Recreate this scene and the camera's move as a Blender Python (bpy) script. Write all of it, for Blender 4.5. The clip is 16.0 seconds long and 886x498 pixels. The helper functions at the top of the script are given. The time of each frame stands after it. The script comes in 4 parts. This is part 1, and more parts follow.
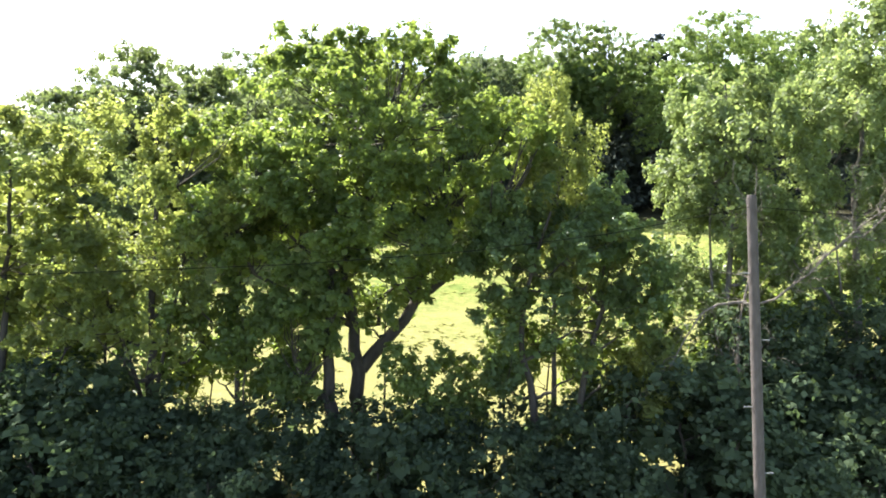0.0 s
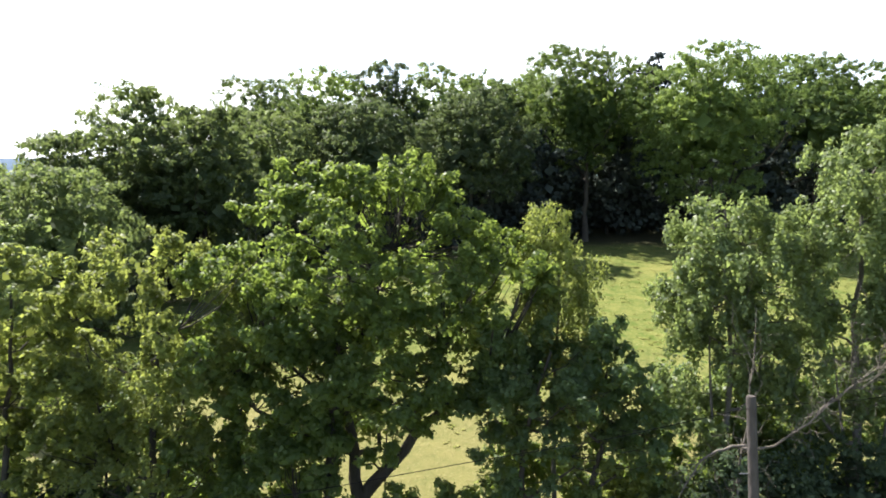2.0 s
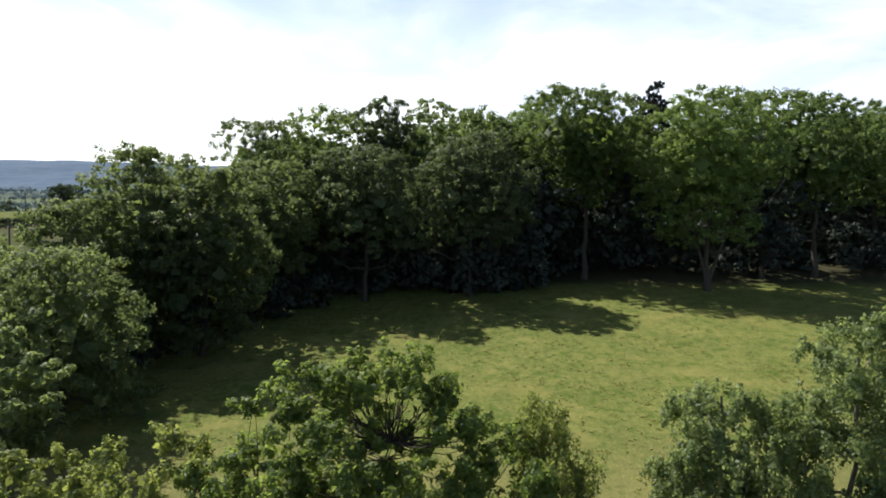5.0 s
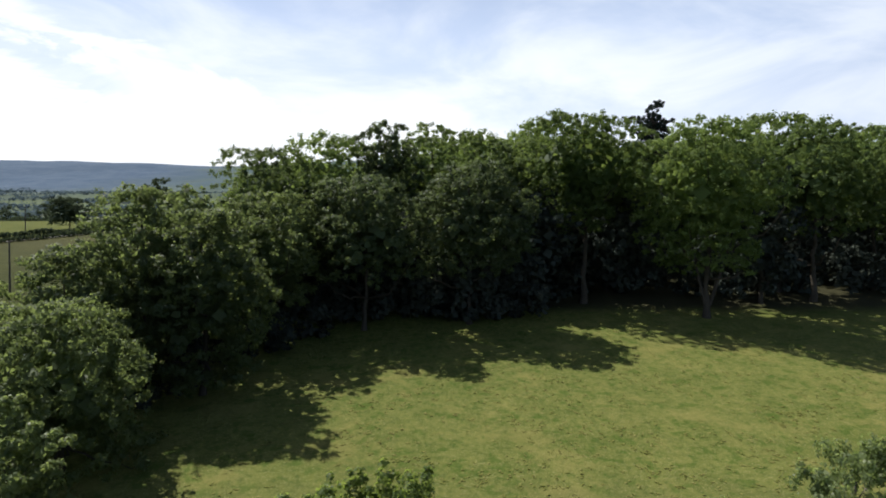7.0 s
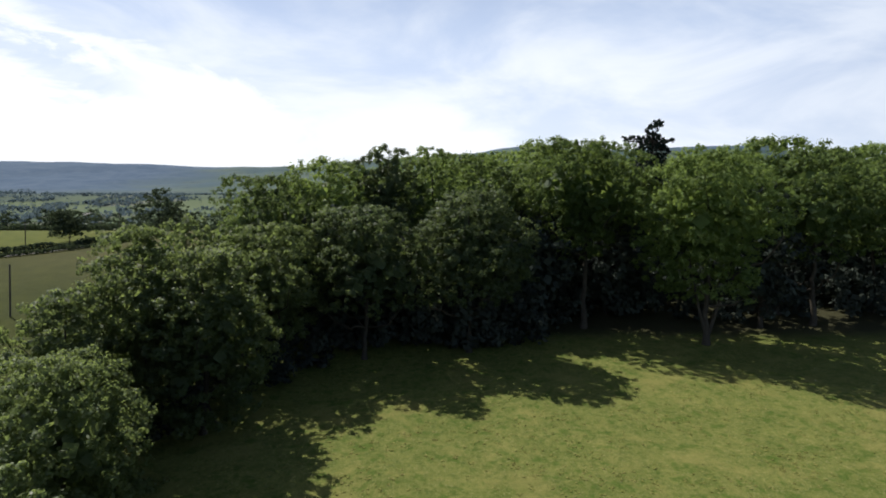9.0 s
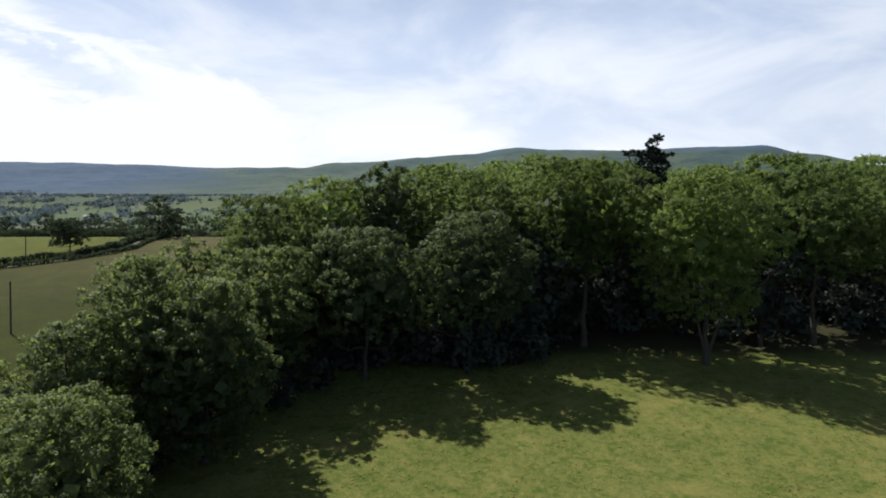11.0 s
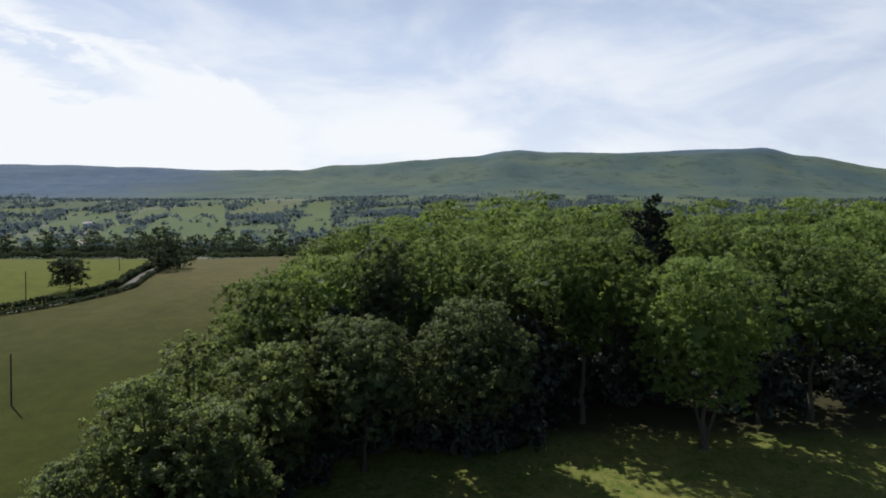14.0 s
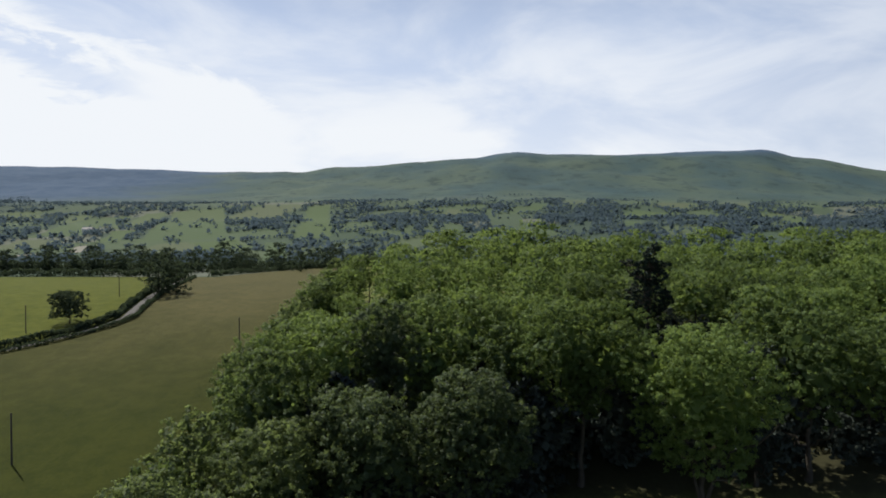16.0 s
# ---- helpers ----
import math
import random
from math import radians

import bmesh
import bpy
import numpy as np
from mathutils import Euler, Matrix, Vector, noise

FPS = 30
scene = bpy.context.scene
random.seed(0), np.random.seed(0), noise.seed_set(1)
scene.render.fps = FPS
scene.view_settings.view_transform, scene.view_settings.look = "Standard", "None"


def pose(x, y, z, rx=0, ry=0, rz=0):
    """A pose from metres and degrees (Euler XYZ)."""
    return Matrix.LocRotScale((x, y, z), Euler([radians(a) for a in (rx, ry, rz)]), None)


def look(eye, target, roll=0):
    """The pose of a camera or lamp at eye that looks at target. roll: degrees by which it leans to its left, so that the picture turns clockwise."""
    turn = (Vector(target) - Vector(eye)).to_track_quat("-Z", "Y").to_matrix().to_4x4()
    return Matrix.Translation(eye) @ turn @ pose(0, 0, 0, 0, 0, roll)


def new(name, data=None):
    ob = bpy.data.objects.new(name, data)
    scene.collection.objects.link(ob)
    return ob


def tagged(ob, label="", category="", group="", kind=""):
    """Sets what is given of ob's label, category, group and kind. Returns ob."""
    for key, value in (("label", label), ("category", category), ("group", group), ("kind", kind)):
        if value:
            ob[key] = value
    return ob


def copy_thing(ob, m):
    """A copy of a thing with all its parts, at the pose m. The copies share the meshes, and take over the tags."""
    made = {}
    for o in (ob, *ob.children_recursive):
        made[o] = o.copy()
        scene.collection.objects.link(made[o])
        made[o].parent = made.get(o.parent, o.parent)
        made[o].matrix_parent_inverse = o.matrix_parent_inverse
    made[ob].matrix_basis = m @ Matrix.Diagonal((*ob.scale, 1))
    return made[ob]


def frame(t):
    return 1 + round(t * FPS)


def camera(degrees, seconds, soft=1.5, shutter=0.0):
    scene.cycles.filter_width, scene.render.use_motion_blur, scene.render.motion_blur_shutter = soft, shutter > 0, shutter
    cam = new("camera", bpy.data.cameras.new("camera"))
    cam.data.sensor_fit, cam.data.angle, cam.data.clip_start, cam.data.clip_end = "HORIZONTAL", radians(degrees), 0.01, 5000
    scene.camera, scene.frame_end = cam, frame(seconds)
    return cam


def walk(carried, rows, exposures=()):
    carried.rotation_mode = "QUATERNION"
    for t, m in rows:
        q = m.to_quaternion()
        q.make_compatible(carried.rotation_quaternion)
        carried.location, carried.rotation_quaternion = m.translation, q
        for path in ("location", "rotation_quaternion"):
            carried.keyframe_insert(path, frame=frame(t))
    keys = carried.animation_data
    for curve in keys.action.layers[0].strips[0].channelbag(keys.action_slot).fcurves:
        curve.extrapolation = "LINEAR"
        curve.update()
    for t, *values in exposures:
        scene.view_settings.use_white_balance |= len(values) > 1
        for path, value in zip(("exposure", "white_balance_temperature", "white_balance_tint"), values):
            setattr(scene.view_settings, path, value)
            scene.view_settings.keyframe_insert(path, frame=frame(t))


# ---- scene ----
cam = camera(73.7, 16.0, soft=1.85)
EYE = 8.0
ROWS = [
    (0.0, 0.000, 0.000, 0.000, 0.04, -0.96), (0.5, -0.012, 0.005, 0.771, 0.03, -0.98), (1.0, -0.020, 0.010, 1.552, 0.03, -1.00),
    (1.5, -0.014, 0.020, 2.308, 0.03, -1.01), (2.0, -0.008, 0.025, 3.088, 0.04, -1.02), (2.5, -0.006, 0.031, 3.881, 0.05, -1.02),
    (3.0, -0.014, 0.040, 4.640, 0.05, -1.01), (3.5, -0.020, 0.035, 5.416, 0.04, -1.00), (4.0, -0.005, 0.010, 6.158, 0.03, -0.99),
    (4.5, 0.010, -0.015, 6.925, 0.03, -0.98), (7.0, 0.025, -0.054, 10.844, 0.01, -1.02), (7.5, 0.010, -0.066, 11.579, 0.01, -1.02),
    (8.0, 0.000, -0.071, 12.348, 0.00, -1.02), (8.5, -0.010, -0.081, 13.156, -0.01, -1.01), (9.0, -0.016, -0.098, 13.943, -0.02, -1.01),
    (11.5, -0.030, -0.135, 17.004, -0.01, -1.00), (12.0, -0.037, -0.152, 18.198, -0.01, -1.00), (12.5, -0.036, -0.166, 20.039, -0.01, -1.00),
    (13.0, -0.015, -0.185, 21.997, -0.02, -1.00), (13.5, 0.021, -0.208, 23.980, -0.03, -1.00), (14.0, 0.060, -0.242, 25.978, -0.04, -1.00),
    (14.5, 0.085, -0.270, 27.973, -0.06, -0.99), (15.0, 0.098, -0.286, 29.946, -0.06, -0.99), (15.5, 0.097, -0.295, 31.986, -0.07, -1.00),
    (16.0, 0.090, -0.298, 33.980, -0.07, -1.01),
]
EXPOSURES = [(0.0, 2.55), (0.5, 2.13), (1.5, 1.77), (3.5, 1.3), (4.7, 0.82), (7.0, 0.36), (9.2, 0.27), (12.0, 0.18), (16.0, 0.05)]
walk(cam, [(t, pose(x, y, EYE + z, 90 + pitch, 0, yaw)) for t, x, y, z, yaw, pitch in ROWS], EXPOSURES)

# ---- light: a high summer sun ahead and to the left, thin bright cloud ----
SUN = Vector((-0.55, 0.50, 1.0)).normalized()
SUN_ELEV = math.asin(SUN.z)
SUN_ROT = math.atan2(SUN.x, SUN.y)
sun_data = bpy.data.lights.new("sun", "SUN")
sun_data.energy, sun_data.angle, sun_data.color = 5.0, radians(0.6), (1.0, 0.95, 0.86)
sun = new("sun", sun_data)
sun.matrix_world = look(SUN * 300, (0, 0, 0))


class Nodes:
    """Short hand for node trees."""

    def __init__(self, tree):
        self.tree = tree
        tree.nodes.clear()

    def add(self, kind):
        return self.tree.nodes.new(kind)

    def put(self, socket, value):
        if isinstance(value, bpy.types.NodeSocket):
            self.tree.links.new(value, socket)
        elif value is not None:
            socket.default_value = value

    def math(self, op, a, b=0.0, c=None, clamp=False):
        node = self.add("ShaderNodeMath")
        node.operation, node.use_clamp = op, clamp
        self.put(node.inputs[0], a), self.put(node.inputs[1], b)
        if c is not None:
            self.put(node.inputs[2], c)
        return node.outputs[0]

    def step(self, x, lo, hi):
        node = self.add("ShaderNodeMapRange")
        node.interpolation_type = "SMOOTHSTEP"
        self.put(node.inputs[0], x), self.put(node.inputs[1], lo), self.put(node.inputs[2], hi)
        return node.outputs[0]

    def mix(self, f, a, b, blend="MIX"):
        node = self.add("ShaderNodeMix")
        node.data_type, node.blend_type = "RGBA", blend
        self.put(node.inputs[0], f)
        for i, v in ((6, a), (7, b)):
            self.put(node.inputs[i], (*v, 1.0) if isinstance(v, tuple) and len(v) == 3 else v)
        return node.outputs[2]

    def noise(self, vector, scale, detail=4.0, rough=0.55, distort=0.0):
        node = self.add("ShaderNodeTexNoise")
        self.put(node.inputs["Vector"], vector)
        node.inputs["Scale"].default_value, node.inputs["Detail"].default_value = scale, detail
        node.inputs["Roughness"].default_value, node.inputs["Distortion"].default_value = rough, distort
        return node.outputs["Fac"]

    def bump(self, height, strength, distance):
        node = self.add("ShaderNodeBump")
        self.put(node.inputs["Height"], height)
        node.inputs["Strength"].default_value, node.inputs["Distance"].default_value = strength, distance
        return node.outputs["Normal"]


world = bpy.data.worlds.new("sky")
scene.world = world
world.use_nodes = True
w = Nodes(world.node_tree)
sky = w.add("ShaderNodeTexSky")
sky.sky_type, sky.sun_disc, sky.sun_elevation, sky.sun_rotation = "NISHITA", False, SUN_ELEV, SUN_ROT
sky.air_density, sky.dust_density = 0.55, 0.7
way = w.add("ShaderNodeTexCoord").outputs["Generated"]
split = w.add("ShaderNodeSeparateXYZ")
w.put(split.inputs[0], way)
ux = w.math("DIVIDE", split.outputs[0], w.math("MAXIMUM", split.outputs[1], 0.05))
uz = w.math("DIVIDE", split.outputs[2], w.math("MAXIMUM", split.outputs[1], 0.05))
stretch = w.add("ShaderNodeMapping")
w.put(stretch.inputs["Vector"], way)
stretch.inputs["Scale"].default_value = (1.0, 1.0, 2.6)
stretch.inputs["Rotation"].default_value = (0.0, 0.25, 0.0)
veil = w.step(w.noise(stretch.outputs[0], 3.2, 7.0, 0.55, 0.4), 0.36, 0.66)
wisps = w.math("SUBTRACT", w.noise(stretch.outputs[0], 7.0, 8.0, 0.6, 0.6), 0.5)
# the one thick bank, its upper edge sloping down to the right and thinning out
edge = w.math("SUBTRACT", w.math("MULTIPLY_ADD", ux, -0.30, 0.181), w.math("MULTIPLY", wisps, 0.13))
above = w.math("SUBTRACT", edge, uz)
bank = w.math("MULTIPLY", w.step(above, -0.008, 0.035), w.step(w.math("MULTIPLY_ADD", wisps, 0.25, ux), -0.06, -0.28))
slot = w.math("MULTIPLY", w.step(w.math("ABSOLUTE", w.math("SUBTRACT", above, w.math("MULTIPLY_ADD", wisps, 0.1, 0.075))), 0.035, 0.0), w.step(ux, -0.46, -0.62))
bank = w.math("MULTIPLY", bank, w.math("MULTIPLY_ADD", slot, -0.75, 1.0))
bank = w.math("MULTIPLY", bank, w.step(split.outputs[1], 0.05, 0.35))
low = w.step(uz, 0.40, 0.06)
cover = w.math("MAXIMUM", w.math("MULTIPLY_ADD", low, 0.55, w.math("MULTIPLY", veil, 0.62), clamp=True), bank, clamp=True)
# haze and thin cloud scatter light forward: brighter round the sun, deeper blue away from it
facing = w.add("ShaderNodeVectorMath")
facing.operation = "DOT_PRODUCT"
w.put(facing.inputs[0], way)
facing.inputs[1].default_value = SUN
glare = w.step(facing.outputs["Value"], -0.35, 0.55)
# haze lies thick near the horizon and thins to clear blue overhead
horizon = w.step(split.outputs[2], 0.62, 0.26)
pale = w.mix(w.math("MULTIPLY", w.math("MULTIPLY", glare, horizon), 0.74), sky.outputs[0], (6.3, 7.5, 9.7))
thick = w.math("MULTIPLY", w.math("MULTIPLY_ADD", glare, 0.85, 0.15), w.math("MULTIPLY_ADD", horizon, 0.88, 0.12))
cloudy = w.mix(w.math("MULTIPLY", cover, thick), pale, (9.0, 9.35, 9.8))
back = w.add("ShaderNodeBackground")
w.put(back.inputs["Color"], cloudy)
back.inputs["Strength"].default_value = 0.095
out = w.add("ShaderNodeOutputWorld")
w.put(out.inputs[0], back.outputs[0])


# ---- materials ----
def material(name):
    m = bpy.data.materials.new(name)
    m.use_nodes = True
    return m, Nodes(m.node_tree)


def surface(n, color, rough=0.8, normal=None, metal=0.0, spec=0.3):
    node = n.add("ShaderNodeBsdfPrincipled")
    n.put(node.inputs["Base Color"], (*color, 1.0) if isinstance(color, tuple) else color)
    n.put(node.inputs["Roughness"], rough)
    node.inputs["Metallic"].default_value, node.inputs["Specular IOR Level"].default_value = metal, spec
    if normal is not None:
        n.put(node.inputs["Normal"], normal)
    return node.outputs[0]


def finish(n, shader):
    n.put(n.add("ShaderNodeOutputMaterial").inputs["Surface"], shader)


def place(n):
    return n.add("ShaderNodeNewGeometry").outputs["Position"]


def leaf_material(name, dark, light, glow, thin=0.45, gloss=0.55, shine=0.16, speck=0.55):
    """Leaves: two greens mixed leaf by leaf and tree by tree, with light coming through them."""
    m, n = material(name)
    geo = n.add("ShaderNodeNewGeometry")
    tree = n.add("ShaderNodeObjectInfo").outputs["Random"]
    patch = n.noise(geo.outputs["Position"], 0.55, 2.0)
    f = n.math("MULTIPLY_ADD", geo.outputs["Random Per Island"], speck, n.math("MULTIPLY_ADD", patch, 0.7, n.math("MULTIPLY_ADD", tree, 0.5, -0.15 - speck / 2)), clamp=True)
    color = n.mix(f, dark, light)
    through_leaf = n.add("ShaderNodeBsdfTranslucent")
    n.put(through_leaf.inputs["Color"], n.mix(0.5, color, glow))
    mixed = n.add("ShaderNodeMixShader")
    mixed.inputs[0].default_value = thin
    n.put(mixed.inputs[1], surface(n, color, gloss, spec=shine)), n.put(mixed.inputs[2], through_leaf.outputs[0])
    finish(n, mixed.outputs[0])
    return m


OAK = leaf_material("oak_leaves", (0.032, 0.056, 0.026), (0.114, 0.158, 0.050), (0.54, 0.70, 0.11), 0.46, 0.5, 0.18, 0.7)
FRESH = leaf_material("fresh_leaves", (0.058, 0.084, 0.036), (0.185, 0.216, 0.066), (0.66, 0.74, 0.15), 0.46, 0.5, 0.16, 0.6)
ASH = leaf_material("ash_leaves", (0.060, 0.090, 0.042), (0.186, 0.232, 0.094), (0.50, 0.62, 0.17), 0.48, 0.45, 0.28, 0.6)
HOLLY = leaf_material("holly_leaves", (0.036, 0.064, 0.036), (0.098, 0.142, 0.062), (0.46, 0.62, 0.14), 0.46, 0.45, 0.22, 0.6)
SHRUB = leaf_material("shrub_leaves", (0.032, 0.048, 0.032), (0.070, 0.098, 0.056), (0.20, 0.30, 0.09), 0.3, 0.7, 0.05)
WOOD_DARK = leaf_material("wood_oak_leaves", (0.024, 0.042, 0.024), (0.104, 0.150, 0.054), (0.50, 0.68, 0.15), 0.30, 0.6, 0.14, 0.16)
WOOD_GREY = leaf_material("wood_grey_green_leaves", (0.032, 0.050, 0.032), (0.130, 0.168, 0.074), (0.52, 0.66, 0.18), 0.38, 0.6, 0.18, 0.2)
# the front oaks' shade is put into this darker leaf; the pine shares it
WOOD_DEEP = leaf_material("wood_shade_dark_leaves", (0.022, 0.036, 0.024), (0.078, 0.110, 0.052), (0.40, 0.52, 0.16), 0.30, 0.58, 0.18, 0.16)
WOOD_PALE = leaf_material("wood_ash_leaves", (0.027, 0.050, 0.023), (0.154, 0.220, 0.066), (0.60, 0.80, 0.17), 0.30, 0.6, 0.14, 0.16)
# shade under the wood is put into the next two leaf colours
THICKET = leaf_material("thicket_shade_leaves", (0.030, 0.038, 0.034), (0.060, 0.072, 0.060), (0.10, 0.13, 0.09), 0.1, 0.8, 0.03, 0.3)
WOOD_SHADE = leaf_material("wood_shade_leaves", (0.034, 0.044, 0.042), (0.068, 0.084, 0.072), (0.14, 0.18, 0.11), 0.12, 0.8, 0.03, 0.3)
FIELD_LEAF = leaf_material("field_tree_leaves", (0.024, 0.038, 0.028), (0.066, 0.088, 0.056), (0.16, 0.21, 0.09), 0.28, 0.8, 0.03)
CEDAR = leaf_material("cedar_needles", (0.008, 0.018, 0.012), (0.018, 0.034, 0.020), (0.03, 0.05, 0.02), 0.08)
# distance haze is put into this pale blue-green
FAR = leaf_material("far_haze_leaves", (0.062, 0.094, 0.126), (0.104, 0.140, 0.160), (0.12, 0.17, 0.17), 0.4, 0.9, 0.02)


def bark_material(name, dark, light, scale):
    m, n = material(name)
    p = place(n)
    tall = n.add("ShaderNodeMapping")
    n.put(tall.inputs["Vector"], p)
    tall.inputs["Scale"].default_value = (1.0, 1.0, 0.22)
    ridges = n.noise(tall.outputs[0], scale, 6.0, 0.65)
    stains = n.noise(p, 1.4, 3.0)
    color = n.mix(n.math("MULTIPLY_ADD", ridges, 1.3, n.math("MULTIPLY_ADD", stains, 0.6, -0.5), clamp=True), dark, light)
    finish(n, surface(n, color, 0.9, n.bump(ridges, 0.7, 0.03), spec=0.15))
    return m


BARK = bark_material("bark", (0.026, 0.023, 0.019), (0.088, 0.078, 0.062), 14.0)
PALE_BARK = bark_material("pale_bark", (0.07, 0.065, 0.055), (0.19, 0.175, 0.15), 12.0)
DEAD = bark_material("dead_wood", (0.075, 0.064, 0.054), (0.21, 0.182, 0.155), 16.0)
POLE = bark_material("weathered_pole", (0.046, 0.040, 0.038), (0.130, 0.112, 0.106), 22.0)


def plain_material(name, color, rough, metal=0.0):
    m, n = material(name)
    f = n.noise(place(n), 9.0, 4.0)
    finish(n, surface(n, n.mix(f, tuple(c * 0.75 for c in color), tuple(min(1, c * 1.2) for c in color)), rough, metal=metal))
    return m


def matt_material(name, color):
    m, n = material(name)
    finish(n, surface(n, n.mix(n.noise(place(n), 14.0, 3.0), tuple(c * 0.7 for c in color), color), 1.0, spec=0.0))
    return m


STEEL = plain_material("galvanised_steel", (0.22, 0.22, 0.22), 0.6, 0.7)
CABLE = matt_material("black_cable", (0.010, 0.010, 0.011))
TARMAC = plain_material("pale_tarmac", (0.095, 0.092, 0.088), 0.9)
RENDERED = plain_material("white_render", (0.75, 0.74, 0.70), 0.8)
SLATE = plain_material("slate", (0.10, 0.10, 0.115), 0.6)
GLASS = plain_material("dark_window", (0.03, 0.035, 0.04), 0.15)

FIELD_W, FIELD_H, FIELD_TURN = 150.0, 95.0, radians(30)
# the open fields among the valley's trees: middle, half length, half width, heading
FIELDS = [(-372, 868, 128, 50, 110), (-455, 1105, 92, 46, 112), (-520, 1300, 80, 34, 108), (-311, 670, 47, 26, 101), (-257, 689, 47, 26, 121), (-567, 947, 164, 32, 107), (-515, 1012, 149, 19, 107), (-354, 646, 32, 14, 112),
          (-341, 1176, 101, 48, 85), (-209, 985, 240, 22, 101), (-178, 630, 88, 12, 104), (-797, 1121, 44, 37, 110), (-746, 1208, 69, 45, 96)]
FIELDS += [(-500, 719, 38, 29, 100), (-436, 793, 58, 14, 107), (-430, 615, 29, 11, 124), (-413, 673, 27, 10, 103), (99, 938, 127, 27, 88), (686, 1380, 150, 29, 62), (367, 1079, 57, 32, 57), (283, 874, 32, 12, 68),
           (611, 1089, 44, 20, 67), (880, 1390, 110, 22, 56), (297, 1320, 100, 22, 76), (597, 1003, 93, 17, 56)]
FIELDS += [(190, 1180, 50, 14, 74), (400, 940, 40, 12, 60), (760, 1180, 60, 16, 55), (20, 1110, 40, 12, 86), (520, 1380, 60, 18, 64), (-640, 800, 40, 14, 112), (-660, 1060, 70, 16, 108), (-90, 1240, 60, 40, 80), (480, 1240, 60, 30, 60)]


def ground_material():
    m, n = material("ground_cover")
    p = place(n)
    xyz = n.add("ShaderNodeSeparateXYZ")
    n.put(xyz.inputs[0], p)
    x, y, z = xyz.outputs
    blot, mid, fine, tiny = n.noise(p, 0.06, 4.0), n.noise(p, 0.35, 5.0, 0.65), n.noise(p, 2.2, 5.0, 0.7), n.noise(p, 9.0, 3.0, 0.7)
    # grazed pasture: green, with pale dry grass and darker tussocks
    tone = n.math("MULTIPLY_ADD", n.step(fine, 0.30, 0.70), 0.55, n.math("MULTIPLY_ADD", n.step(mid, 0.32, 0.68), 0.35, n.math("MULTIPLY_ADD", blot, 0.5, -0.2)), clamp=True)
    pasture = n.mix(tone, (0.054, 0.082, 0.014), (0.160, 0.166, 0.046))
    pasture = n.mix(n.math("MULTIPLY", n.step(tiny, 0.54, 0.68), 0.7), pasture, (0.26, 0.245, 0.115))
    pasture = n.mix(n.math("MULTIPLY", n.step(n.noise(p, 0.9, 4.0, 0.7), 0.52, 0.62), 0.65), pasture, (0.048, 0.088, 0.012))
    pasture = n.mix(n.math("MULTIPLY", n.step(fine, 0.42, 0.30), 0.55), pasture, (0.045, 0.075, 0.018))
    pasture = n.mix(n.math("MULTIPLY", n.step(n.noise(p, 0.22, 5.0, 0.7), 0.50, 0.66), 0.5), pasture, (0.196, 0.180, 0.058))
    dry = n.math("MULTIPLY", n.step(n.math("MULTIPLY_ADD", mid, 12.0, y), 42.0, 28.0), n.math("MULTIPLY_ADD", fine, 0.5, 0.3))
    pasture = n.mix(n.math("MULTIPLY", dry, n.step(y, 8.0, 15.0)), pasture, (0.175, 0.150, 0.068))
    # hay meadow, and the greener field over the lane
    mown = n.math("MULTIPLY_ADD", n.step(fine, 0.3, 0.7), 0.5, n.math("MULTIPLY_ADD", n.step(mid, 0.3, 0.7), 0.5, n.math("MULTIPLY_ADD", blot, 0.8, -0.4)), clamp=True)
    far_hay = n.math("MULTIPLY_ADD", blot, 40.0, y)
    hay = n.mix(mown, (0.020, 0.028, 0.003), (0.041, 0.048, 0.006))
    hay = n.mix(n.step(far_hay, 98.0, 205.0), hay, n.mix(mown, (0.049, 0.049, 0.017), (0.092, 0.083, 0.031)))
    green = n.mix(n.step(mid, 0.3, 0.7), (0.054, 0.068, 0.007), (0.086, 0.097, 0.012))
    past = n.math("SUBTRACT", y, 152.0)
    before = n.math("MINIMUM", past, 0.0)
    lane_line = n.math("MULTIPLY_ADD", n.math("MULTIPLY", before, before), 0.017, n.math("MULTIPLY_ADD", n.math("MAXIMUM", past, 0.0), 0.27, 81.5))
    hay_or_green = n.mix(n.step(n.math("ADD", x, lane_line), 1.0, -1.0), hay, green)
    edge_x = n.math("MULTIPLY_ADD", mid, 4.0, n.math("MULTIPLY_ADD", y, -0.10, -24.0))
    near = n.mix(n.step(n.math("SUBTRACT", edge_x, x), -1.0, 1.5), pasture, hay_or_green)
    # leaf litter under the wood, darkened and drawn forward to carry its shade
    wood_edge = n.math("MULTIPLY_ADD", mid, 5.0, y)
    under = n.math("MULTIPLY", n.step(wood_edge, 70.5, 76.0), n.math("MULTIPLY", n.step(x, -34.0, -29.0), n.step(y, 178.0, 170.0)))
    shaded_litter = n.mix(fine, (0.022, 0.024, 0.012), (0.055, 0.052, 0.026))
    near = n.mix(under, near, shaded_litter)
    # far patchwork of fields, its greens blued by haze put into the colours
    turned = n.add("ShaderNodeMapping")
    turned.vector_type = "TEXTURE"
    n.put(turned.inputs["Vector"], p)
    turned.inputs["Rotation"].default_value = (0, 0, FIELD_TURN)
    brick = n.add("ShaderNodeTexBrick")
    brick.offset = 0.5
    moved = n.add("ShaderNodeVectorMath")
    moved.operation = "ADD"
    n.put(moved.inputs[0], turned.outputs[0])
    moved.inputs[1].default_value = (40 * FIELD_W, 40 * FIELD_H, 0)
    n.put(brick.inputs["Vector"], moved.outputs[0])
